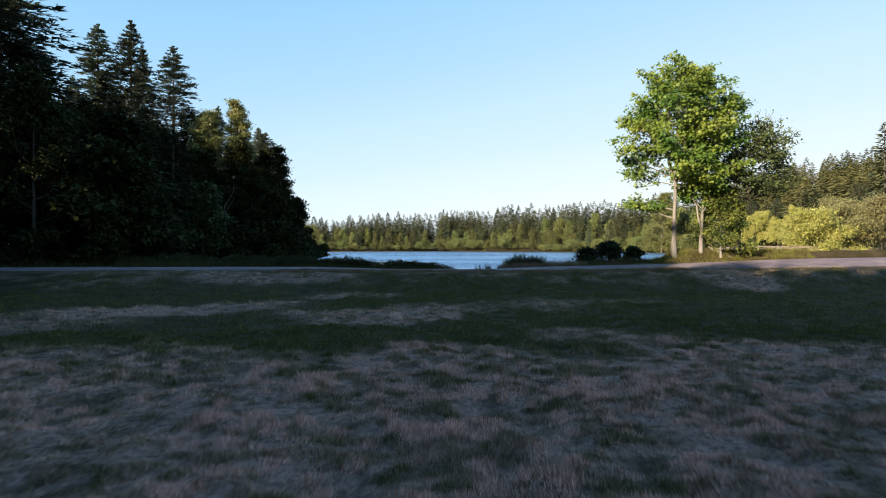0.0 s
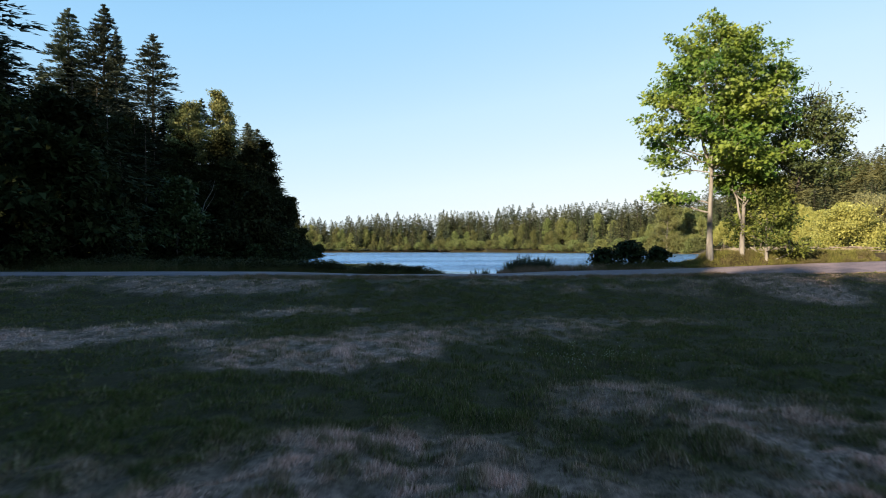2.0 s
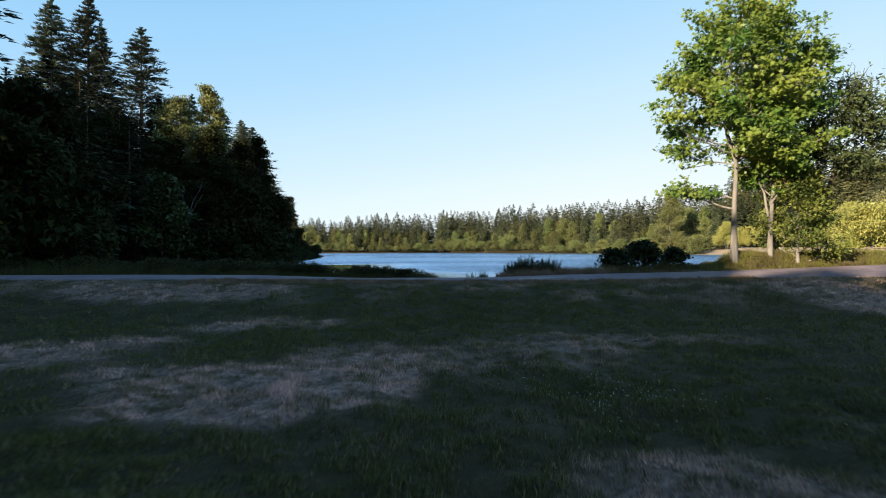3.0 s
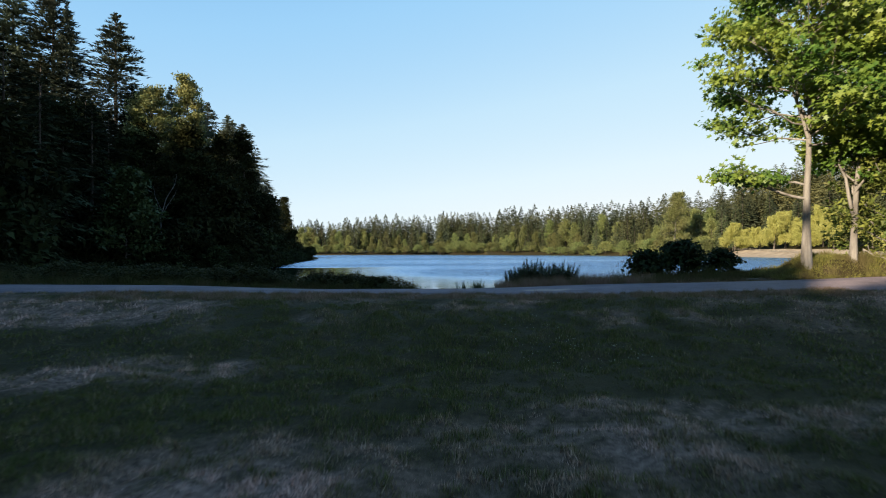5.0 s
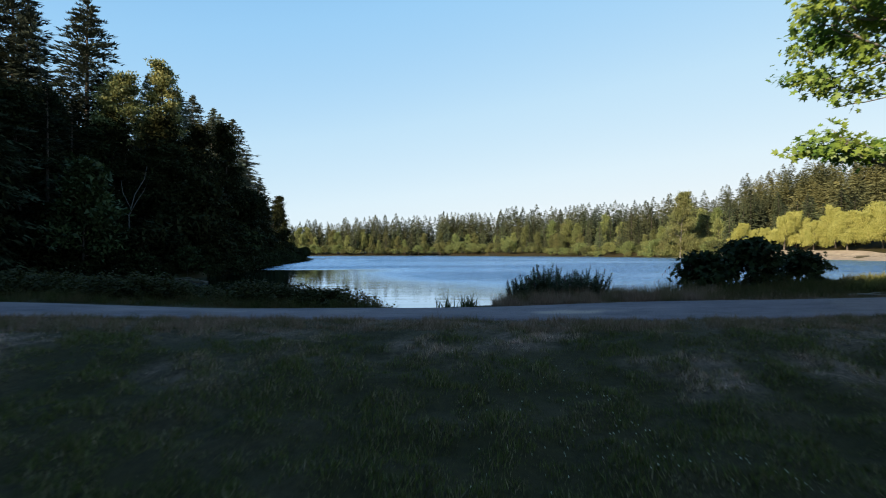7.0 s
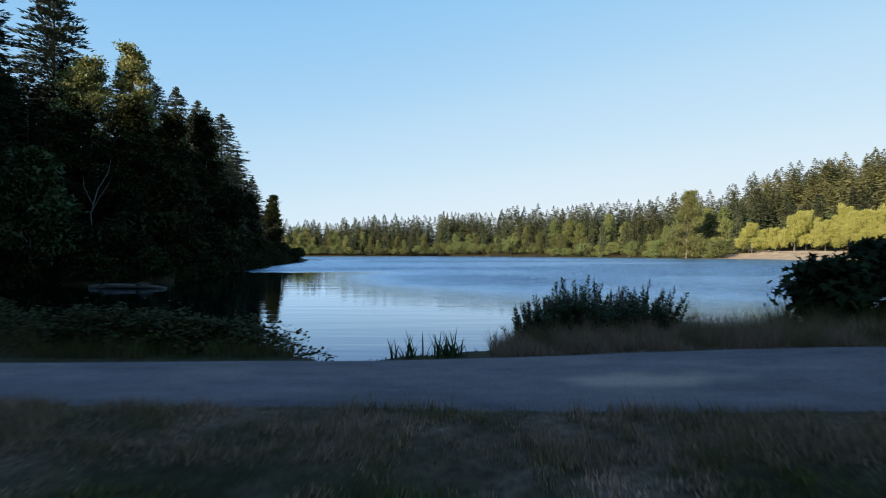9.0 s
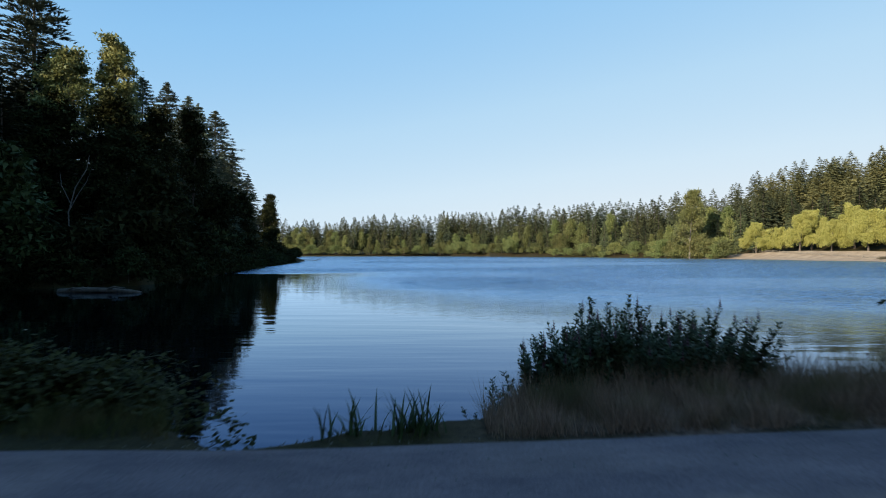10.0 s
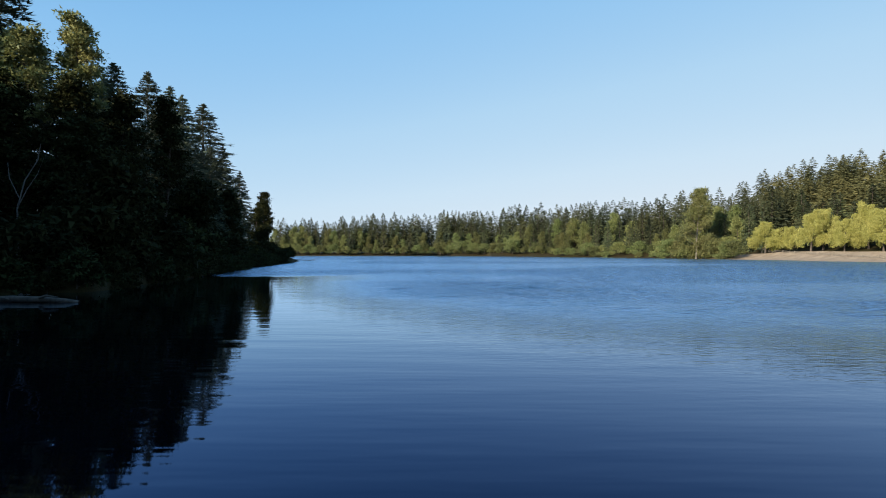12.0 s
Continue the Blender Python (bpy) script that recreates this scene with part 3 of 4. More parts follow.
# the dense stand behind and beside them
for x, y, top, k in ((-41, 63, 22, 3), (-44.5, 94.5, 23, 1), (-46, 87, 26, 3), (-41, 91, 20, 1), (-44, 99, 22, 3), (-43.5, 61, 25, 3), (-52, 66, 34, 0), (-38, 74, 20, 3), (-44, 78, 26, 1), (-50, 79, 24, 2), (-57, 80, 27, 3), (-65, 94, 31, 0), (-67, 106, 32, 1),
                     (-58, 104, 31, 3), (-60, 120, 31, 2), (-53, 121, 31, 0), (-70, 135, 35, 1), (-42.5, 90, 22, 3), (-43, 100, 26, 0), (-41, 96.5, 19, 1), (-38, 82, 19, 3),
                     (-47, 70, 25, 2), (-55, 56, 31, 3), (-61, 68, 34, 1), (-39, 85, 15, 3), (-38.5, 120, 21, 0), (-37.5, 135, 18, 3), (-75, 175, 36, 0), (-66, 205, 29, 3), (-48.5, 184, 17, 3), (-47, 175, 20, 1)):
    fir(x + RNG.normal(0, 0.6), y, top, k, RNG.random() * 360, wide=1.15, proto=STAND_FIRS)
# -- broad-leaved trees in that wood --
# cottonwoods keep only sunlit tops; darkened alders stand in for shade below
for i, (x, y, top, rad, base, mat, lab, lean) in enumerate((
        (-34.9, 101.8, 29.0, 2.2, 0.62, GOLD_LEAF, "slender cottonwood with gold-tinged sunlit crown", (0.9, 0)),
        (-38.0, 98.6, 26.2, 3.6, 0.60, GOLD_LEAF, "broad cottonwood with yellow-green sunlit crown", (-0.5, 0)),
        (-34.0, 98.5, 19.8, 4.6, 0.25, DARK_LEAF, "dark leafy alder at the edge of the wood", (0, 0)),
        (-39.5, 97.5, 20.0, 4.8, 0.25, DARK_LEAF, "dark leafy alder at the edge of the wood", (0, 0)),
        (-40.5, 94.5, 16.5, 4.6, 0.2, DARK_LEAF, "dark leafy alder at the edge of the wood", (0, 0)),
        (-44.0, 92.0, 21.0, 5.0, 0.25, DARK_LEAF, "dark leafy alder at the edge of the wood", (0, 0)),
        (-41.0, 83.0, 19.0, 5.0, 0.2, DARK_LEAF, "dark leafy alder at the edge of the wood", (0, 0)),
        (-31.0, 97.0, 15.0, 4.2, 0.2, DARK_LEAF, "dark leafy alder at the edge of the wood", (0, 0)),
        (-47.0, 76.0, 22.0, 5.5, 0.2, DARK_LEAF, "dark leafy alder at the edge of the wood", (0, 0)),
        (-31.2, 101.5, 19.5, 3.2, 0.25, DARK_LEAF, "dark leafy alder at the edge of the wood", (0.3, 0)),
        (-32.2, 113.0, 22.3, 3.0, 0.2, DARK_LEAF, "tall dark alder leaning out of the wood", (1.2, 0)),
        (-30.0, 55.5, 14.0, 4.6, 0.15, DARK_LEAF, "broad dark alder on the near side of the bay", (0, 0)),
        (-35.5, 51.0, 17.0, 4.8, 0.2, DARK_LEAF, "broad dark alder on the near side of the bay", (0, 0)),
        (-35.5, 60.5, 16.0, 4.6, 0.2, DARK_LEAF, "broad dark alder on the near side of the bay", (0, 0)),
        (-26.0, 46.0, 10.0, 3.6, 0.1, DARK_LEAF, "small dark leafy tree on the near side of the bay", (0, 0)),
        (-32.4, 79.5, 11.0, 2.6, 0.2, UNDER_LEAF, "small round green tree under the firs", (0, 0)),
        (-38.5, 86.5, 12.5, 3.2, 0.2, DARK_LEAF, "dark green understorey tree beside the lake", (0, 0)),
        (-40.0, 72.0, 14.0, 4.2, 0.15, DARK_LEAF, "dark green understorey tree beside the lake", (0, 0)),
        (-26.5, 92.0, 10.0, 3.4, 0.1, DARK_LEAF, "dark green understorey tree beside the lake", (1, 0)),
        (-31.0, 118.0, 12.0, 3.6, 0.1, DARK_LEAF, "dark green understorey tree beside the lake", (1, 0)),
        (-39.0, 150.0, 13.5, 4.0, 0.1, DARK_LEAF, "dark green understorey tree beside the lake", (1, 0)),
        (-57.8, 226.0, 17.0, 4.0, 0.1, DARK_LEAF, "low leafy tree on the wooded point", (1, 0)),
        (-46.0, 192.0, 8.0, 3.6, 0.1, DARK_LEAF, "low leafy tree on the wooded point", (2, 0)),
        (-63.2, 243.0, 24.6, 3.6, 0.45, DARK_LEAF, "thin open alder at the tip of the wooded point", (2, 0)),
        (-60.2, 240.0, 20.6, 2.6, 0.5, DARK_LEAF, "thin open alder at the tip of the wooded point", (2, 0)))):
    z = float(ground_z(x, y))
    H = top - z
    tree = Broadleaf(40 + i, H, rad, base, 16, lean, 0.014, 0.05, 5, 5)
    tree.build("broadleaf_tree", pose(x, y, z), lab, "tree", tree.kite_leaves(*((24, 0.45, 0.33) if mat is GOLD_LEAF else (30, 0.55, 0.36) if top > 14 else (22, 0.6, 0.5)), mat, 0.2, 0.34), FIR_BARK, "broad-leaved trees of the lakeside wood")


# -- the two maples, sunlit --
for seed, x, y, H, R, base, lean, n, reach, low in (
        (71, 15.12, 38.5, 11.3, 3.7, 0.40, (0.3, 0.2), 34, (0.80, 0.96, 0.92, 0.74, 0.40),
         ((2.35, 2.6, 0.26, 3.0, 0.06), (2.85, 2.2, 0.18, 2.3, 0.05), (4.0, 0.5, 1.18, 4.6, 0.075), (4.6, 3.7, 1.2, 4.2, 0.07), (5.2, 2.2, 1.1, 3.8, 0.06))),
        (72, 16.9, 38.6, 9.0, 2.9, 0.38, (0.9, 0.3), 24, (0.62, 0.85, 0.95, 0.85, 0.5),
         ((0.9, 0.8, 1.22, 4.8, 0.09), (1.6, 3.4, 1.28, 4.2, 0.07), (2.4, -1.2, 0.9, 2.2, 0.05), (2.9, 2.6, 0.7, 1.6, 0.04)))):
    tree = Broadleaf(seed, H, R, base, n, lean, 0.0145, 0.05, 7, 6, spread=reach)
    for z, az, up, ln, thick in low:
        tree.limb(np.array([0.02 * z, 0, z]), az, up, ln, thick, 6, 5, 0.10)
    tree.build("maple_tree", stand(x, y), "sunlit bigleaf maple with yellow-green leaves beside the path", "tree", (17, 0.21, 0.20, MAPLE_LEAF), BARK, "maples by the path", True)

tree = Broadleaf(75, 4.3, 1.9, 0.02, 22, (0, 0), 0.02, 0.0, 5, 6)
tree.build("sapling", stand(18.1, 38.3), "bushy sapling with dense small green leaves by the path", "tree", tree.kite_leaves(17, 0.24, 0.15, SAPLING_LEAF, 0.2, 0.36), BARK)
tree = Broadleaf(76, 8.5, 2.35, 0.42, 26, (1.4, 0.2), 0.015, 0.0, 6, 5, spread=(0.9, 1.0, 0.9, 0.8, 0.6))
tree.build("thorn_tree", stand(19.4, 38.7), "dark tangled tree with bare twiggy top", "tree", tree.kite_leaves(16, 0.30, 0.20, THORN_LEAF, below=7.9), FIR_BARK)

# -- willows on the beach --
WILLOW = []
for s in range(3):
    tree = Broadleaf(90 + s, (13.0, 11.6, 14.0)[s], (5.2, 5.9, 4.7)[s], 0.26, 12, ((0, 0), (0.8, 0), (-0.6, 0.4))[s], 0.024, 0.34, 7, 6)
    WILLOW.append((tree.wood_mesh(FIR_BARK, True), tree.kite_leaves(56, 0.34, 0.34, WILLOW_LEAF, 1.4, 0.20, 3.6)))
for i, (x, y, s) in enumerate(((118.5, 254, 1.0), (124, 248, 0.82), (127, 241, 1.1), (132.5, 243, 1.2), (131, 230, 0.95), (138, 229, 1.2), (134, 217, 1.1), (142, 212, 1.35), (137, 203, 1.1), (146, 195, 1.35), (137, 188, 1.15), (148, 178, 1.35), (136, 168, 1.15), (147, 158, 1.25))):
    ob = thing("willow_tree", stand(x, y, i * 77, s * 0.92), "yellow-green willow with hanging branches on the lake beach", "tree", "willows on the beach")
    part("trunk", WILLOW[i % 3][0], ob)
    part("crown", WILLOW[i % 3][1], ob)

# -- the far shore --
FAR[:] = [conifer(s, 26.0, r, whorls=52, per=6, sprays=8, size=1.5, mat=FAR_FIR, base=0.03, ragged=0.15, blunt=0.85) for s, r in ((13, 4.2), (14, 5.0), (15, 3.8), (16, 5.6))]
# unseen firs added beside and behind the meadow keep low sun off the turf
for x, y, top, k in ((-52, 52, 31, 2), (-50, 43, 30, 0), (-56, 36, 31, 1), (-49, 30, 30, 3), (-54, 22, 30, 2), (-48, 15, 29, 1), (-55, 8, 31, 3), (-49, 1, 30, 1), (-56, -6, 31, 0), (-49, -13, 30, 3),
                     (-55, -20, 32, 1), (-48, -27, 31, 2), (-41, -23, 29, 0), (-36, -27, 25, 3), (-29, -22, 24, 1), (-23, -25, 28.5, 3), (-17, -22, 28, 0), (-11, -25, 28.5, 1), (-5, -22, 28, 3),
                     (1, -25, 28.5, 1), (-62, 30, 33, 1), (-62, 12, 33, 3), (-62, -12, 33, 0), (-61, 50, 34, 3), (-44, -33, 31, 1), (-34, -34, 27, 3), (-21, -32, 30, 1), (-9, -32, 30, 0)):
    fir(x, y, top, k, RNG.random() * 360, wide=1.3, proto=FAR)
for x, y, top, k in ((-53, -24, 40, 1), (-58, -32, 41, 3), (-52, -34, 40, 1), (-50, -8, 36, 3), (-52, 4, 35, 1), (-56, -14, 38, 1), (-64, -28, 42, 3)):
    fir(x, y, top, k, k * 70, wide=1.5, proto=FAR)

FARB, BACKB = [], []
for s in range(3):
    tree = Broadleaf(60 + s, 20.0, 5.0, 0.12, 14, (0, 0), 0.015, 0.05, 4, 4)
    FARB.append((tree.wood_mesh(FIR_BARK, True), tree.kite_leaves(24, 0.9, 0.62, FAR_LEAF)))
    BACKB.append((FARB[-1][0], tree.kite_leaves(7, 0.9, 1.3, FAR_LEAF)))
for i in range(10):       # unseen broad crowns added behind the meadow to close gaps in its shade
    for y in (-19, -27):
        # some crowns are lower, to let a patch of sun through
        x, sc = -43 + 5 * i + (2.5 if y < -20 else 0), ((1.52 if y > -20 else 1.68) + 0.08 * RNG.random()) * (0.91 if i in (2, 3, 4) else 0.955 if i == 0 else 1.0)
        ob = thing("broadleaf_tree", stand(x, y, RNG.random() * 360, sc), "unseen tall leafy tree added behind the meadow for shade", "tree", "broad-leaved trees behind the meadow")
        part("trunk", BACKB[i % 3][0], ob)
        part("crown", BACKB[i % 3][1], ob)
# more unseen trees, added to dim the meadow's left side and the bank
for k, (x, y, sc) in enumerate(((-36, -8, 1.4), (-35, -2, 1.35), (-39, -3, 1.45), (-28, 5, 1.3), (-41, 6, 1.45), (-44, 14, 1.45), (-30, 13, 1.3), (-32, 21, 1.3), (-39, 28, 1.4), (-43, 38, 1.45), (-58, 58, 1.6), (-64, 52, 1.7), (-56, 48, 1.6), (-60, 41, 1.6), (-66, 62, 1.75), (-20.5, 3, 0.75), (-21, 11, 0.75), (-26.5, 18, 0.9))):
    ob = thing("broadleaf_tree", stand(x, y, k * 50, sc), "unseen tall leafy tree added beside the meadow for shade", "tree", "broad-leaved trees beside the meadow")
    part("trunk", BACKB[k % 3][0], ob)
    part("crown", BACKB[k % 3][1], ob)
FARS = []
for s in range(2):
    tree = Broadleaf(66 + s, 6.0, 4.2, 0.05, 10, (0, 0), 0.015, 0.05, 4, 4)
    FARS.append((tree.wood_mesh(FIR_BARK, True), tree.kite_leaves(20, 0.7, 0.44, FAR_LEAF)))


def far_tree(x, y, meshes, s, wide, name, label, group):
    z = float(ground_z(x, y))
    ob = thing(name, pose(x, y, z - 0.2, 0, 0, RNG.random() * 360) @ Matrix.Diagonal((s * wide, s * wide, s, 1)), label, "tree", group)
    part("trunk", meshes[0], ob)
    part("crown", meshes[1], ob)


FAR_LINE = [(118, 262), (98, 292), (60, 349), (14, 411), (-10, 432), (-60, 437), (-125, 447)]
seg = [math.dist(a, b) for a, b in zip(FAR_LINE, FAR_LINE[1:])]


def along(d, back):
    for (a, b), l in zip(zip(FAR_LINE, FAR_LINE[1:]), seg):
        if d <= l:
            u = d / l
            n = ((b[1] - a[1]) / l, -(b[0] - a[0]) / l)
            return a[0] + (b[0] - a[0]) * u + n[0] * back, a[1] + (b[1] - a[1]) * u + n[1] * back
        d -= l
    return FAR_LINE[-1]


LOW = [conifer(s, 26.0, r, whorls=42, per=6, sprays=5, size=1.7, mat=DIM_SHORE_FIR, base=0.1, ragged=0.14, blunt=0.85)[1] for s, r in ((23, 4.2), (24, 5.0), (25, 3.8), (26, 5.6))]
WOODS, HILL = [], []
for row, (back, step) in enumerate(((3, 4.0), (9, 5.2), (16, 4.6), (23, 3.6), (31, 3.8), (41, 4.4))):
    d = 12.0 if row == 0 else 0.0
    while d < sum(seg):
        x, y = along(d, back + RNG.normal(0, 2.0))
        d += step * (0.7 + 0.6 * RNG.random())
        if row == 0:
            far_tree(x, y, FARS[RNG.integers(2)], 0.40 + 0.75 * RNG.random() ** 1.5, 1.05, "shore_bush", "round pale green bush along the far lake shore", "bushes of the far shore")
        elif row > 2:
            WOODS.append((x, y, (0.86 + 0.30 * RNG.random() ** 1.3) * (0.84 + 0.16 * float(sm(20, 110, d))) * (1 - 0.12 * float(sm(230, 330, d))), 1.3))
        elif row == 1 and RNG.random() < 0.6 or row == 2 and RNG.random() < 0.3:
            far_tree(x, y, FARB[RNG.integers(3)], (0.45 if row == 1 else 0.62) + 0.38 * RNG.random(), 0.9, "broadleaf_tree", "sunlit yellow-green tree on the far lake shore", "broad-leaved trees of the far shore")
        else:
            far_tree(x, y, FAR[RNG.integers(4)], 0.62 + 0.36 * RNG.random() if row > 1 else 0.45 + 0.35 * RNG.random(), 1.1, "fir_tree", "sunlit fir in the wood across the lake", "firs of the far shore")

for back in (10, 15, 20, 26, 33, 41):          # the bend of the shore
    for i in range(int(back * 0.9 / 4.5) + 1):
        a = 0.05 + 0.85 * (i + RNG.random()) / (int(back * 0.9 / 4.5) + 1)
        WOODS.append((-4 + back * math.sin(a), 428 + back * math.cos(a), 0.9 + 0.3 * RNG.random(), 1.0))
for i in range(13):
    far_tree(97.5 + i * 0.95 + RNG.normal(0, 1), 288 - i * 2.6, FARS[i % 2], 0.65 + 0.6 * RNG.random(), 1.0, "shore_bush", "round pale green bush along the far lake shore", "bushes of the far shore")
tree = Broadleaf(69, 29.0, 6.4, 0.10, 28, (0.5, 0), 0.012, 0.05, 5, 5)
tree.build("cottonwood", stand(101.0, 272.0), "tall sunlit cottonwood with a pale trunk on the far shore", "tree", tree.kite_leaves(34, 0.8, 0.46, OLIVE_LEAF), BARK)
# the wooded hill on the sunny side
for i in range(760):
    x, y = 100 + 150 * RNG.random(), 110 + 220 * RNG.random()
    if not 26 < shore_distance(x, y) < 105:
        continue
    if shore_distance(x, y) < 42:
        far_tree(x, y, FAR[RNG.integers(4)], (0.74 + 0.26 * RNG.random()) * (0.62 + 0.32 * float(sm(118, 175, x))), 1.4, "fir_tree", "sunlit fir on the wooded hill above the beach", "firs of the hill")
    else:
        HILL.append((x, y, (0.74 + 0.26 * RNG.random()) * (0.62 + 0.32 * float(sm(118, 175, x))), 1.45))


def woods(trees, mat, label):
    """The deep rows of the far woods, joined."""
    st = Stack()
    for i, (x, y, s, wide) in enumerate(trees):
        me = LOW[i % 4]
        V = np.empty(len(me.vertices) * 3, np.float32)
        me.vertices.foreach_get("co", V)
        V = V.reshape(-1, 3)
        a = RNG.random() * 6.28
        c, n = math.cos(a) * s * wide, math.sin(a) * s * wide
        V = np.stack([x + c * V[:, 0] - n * V[:, 1], y + n * V[:, 0] + c * V[:, 1], float(ground_z(x, y)) + s * V[:, 2]], 1)
        st.add(V, np.arange(len(V)).reshape(-1, 3))
    tagged(new("far_woods", st.mesh("far_woods", mat)), label, "woods", kind="stuff")


woods(WOODS, DIM_SHORE_FIR, "dense dark fir wood across the lake")
woods(HILL, SUNNY_HILL_FIR, "dense sunlit fir wood on the hill above the beach")


# -- bushes under the wood, down to the water --
BRUSH = []
for k in range(3):
    tree = Broadleaf(110 + k, 4.2, 3.0, 0.03, 12, (0, 0), 0.012, 0.1, 4, 5)
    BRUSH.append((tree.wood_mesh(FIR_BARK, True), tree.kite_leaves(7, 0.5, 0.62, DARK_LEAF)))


def brush(x, y, s, k, label="dark leafy bush at the edge of the shaded wood", group="bushes of the lakeside wood", meshes=None):
    ob = thing("bush", stand(x, y, RNG.random() * 360, s, 0.15), label, "bush", group)
    me = (meshes or BRUSH)[k % len(meshes or BRUSH)]
    part("stem_tangle", me[0], ob)
    part("foliage", me[1], ob)


edge = [(-23, 51), (-27, 60), (-39, 68), (-38, 78), (-25, 84.5), (-28.5, 110), (-35.5, 150), (-41, 192), (-45.5, 219)]
for (ax, ay), (bx, by) in zip(edge, edge[1:]):
    n = int(math.dist((ax, ay), (bx, by)) / 2.6)
    for i in range(n):
        u = (i + RNG.random()) / n
        back = (1.5 if ay > 140 else 0.2) + RNG.random() * 4
        brush(ax + (bx - ax) * u - back, ay + (by - ay) * u + RNG.normal(0, 0.5), (0.55 + 0.75 * RNG.random()) * (0.7 if ay > 140 else 1.0), i)
for (ax, ay), (bx, by) in zip(edge[3:], edge[4:]):
    n = int(math.dist((ax, ay), (bx, by)) / 1.9)
    for i in range(n):
        u = (i + RNG.random()) / n
        brush(ax + (bx - ax) * u + 1.3 + 0.7 * RNG.random(), ay + (by - ay) * u - 0.4, 0.30 + 0.30 * RNG.random(), i)
for x, y, sc in ((-22, 47, 0.45), (-25, 43, 0.5), (-30, 44, 0.6), (-36, 45, 0.7), (-43, 47, 0.8)):
    brush(x, y, sc, 1)


# -- meadow grass --
def blades(n, x0, x1, y0, y1, lo, hi, width, seed, keep=None):
    r = np.random.default_rng(seed)
    x, y = x0 + (x1 - x0) * r.random(n), y0 + (y1 - y0) * r.random(n)
    if keep is not None:
        ok = keep(x, y, r)
        x, y = x[ok], y[ok]
    n = len(x)
    tuft = vnoise(x + 0.3 * y, y - 0.3 * x, 0.23, 31) * 0.65 + vnoise(x - 0.6 * y, y + 0.6 * x, 0.8, 32) * 0.35
    ok = r.random(n) < 0.40 + 0.60 * sm(0.30, 0.52, tuft)
    x, y, tuft = x[ok], y[ok], tuft[ok]
    n = len(x)
    h = (lo + (hi - lo) * sm(0.25, 0.8, tuft)) * (0.6 + 0.7 * r.random(n)) * (1 - 0.15 * sm(32, 35, y) * sm(37, 36, y))
    P = np.stack([x, y, ground_z(x, y) - 0.01], 1)
    D = np.stack([r.normal(0, 0.42, n), r.normal(0, 0.42, n), np.ones(n)], 1)
    a = r.random(n) * math.pi
    W = np.stack([np.cos(a), np.sin(a), 0 * a], 1)
    V, F = spikes(P, D, W, h, width * (0.6 + 0.8 * r.random(n)))
    return V, F, np.repeat(np.clip(dryness(x, y) * (0.40 + 0.75 * sm(0.3, 0.60, vnoise(x + 0.4 * y, y - 0.4 * x, 0.36, 34))) + r.normal(0, 0.12, n), 0, 1), 3)


def grass(label, parts, mat=BLADE):
    st, dry = Stack(), []
    for V, F, d in parts:
        st.add(V, F)
        dry.append(d)
    me = st.mesh("grass", mat)
    dry_attr(me, np.concatenate(dry))
    tagged(new("grass", me), label, "grass", kind="stuff")


def off_path(x, y, r):
    return (y < path_mid(x) - path_half(x) + 0.05 + 0.12 * r.random(len(x)))


grass("short meadow grass, green with parched straw-coloured tufts",
      [blades(330000, -3.5, 6.5, 2.5, 14.5, 0.025, 0.12, 0.0055, 41, off_path),
       blades(330000, -4.5, 8.5, 14.5, 36.2, 0.025, 0.12, 0.0060, 44, off_path),
       blades(120000, -12, -3.5, 4, 16, 0.025, 0.12, 0.007, 45, off_path),
       blades(90000, 6.5, 13, 5, 17, 0.025, 0.12, 0.007, 46, off_path),
       blades(150000, -22, -4.5, 6, 36.2, 0.03, 0.13, 0.010, 42, off_path),
       blades(140000, 8.5, 24, 6, 36.2, 0.03, 0.13, 0.010, 43, off_path)])


def far_verge(x, y, r):
    return (y > path_mid(x) + path_half(x) - 0.03) & (shore_distance(x, y) > 0.15)


def verge(n, x0, x1, y0, y1, lo, hi, width, seed, dry):
    V, F, d = blades(n, x0, x1, y0, y1, lo, hi, width, seed, far_verge)
    return V, F, np.clip(d * 0.4 + dry, 0, 1)


BANK_GRASS = leaf_mat("bank_grass", (0.13, 0.082, 0.058), (0.35, 0.225, 0.165), (0.130, 0.105, 0.052), 1.6, 0.2, 0.8, False, 0.1)
LONG_GRASS = leaf_mat("long_grass", (0.024, 0.030, 0.009), (0.074, 0.078, 0.024), (0.085, 0.066, 0.030), 1.4, 0.2, 0.8, False, 0.1)
VERGE_GRASS = leaf_mat("verge_grass", (0.085, 0.090, 0.022), (0.26, 0.235, 0.070), (0.14, 0.115, 0.050), 1.2, 0.3, 0.7, False, 0.1)
grass("short dry brown grass along the edge of the path", [blades(52000, -10, 15, 34.2, 35.95, 0.07, 0.22, 0.005, 47, off_path)], BANK_GRASS)
grass("tall dry brown bank grass between the path and the water",
      [verge(34000, 3.6, 9.5, 38.0, 40.0, 0.14, 0.46, 0.0030, 51, 0.34), verge(26000, 3.7, 9.5, 37.6, 42.5, 0.05, 0.20, 0.0032, 58, 0.25), verge(9000, 9.5, 14.5, 37.6, 39, 0.06, 0.20, 0.0035, 56, 0.12)], BANK_GRASS)
grass("sunlit yellow-green grass under the maples", [verge(80000, 13.9, 24, 37.5, 40, 0.10, 0.34, 0.009, 52, 0.06), verge(45000, 13.6, 34, 40, 48, 0.08, 0.28, 0.013, 60, 0.06)], VERGE_GRASS)
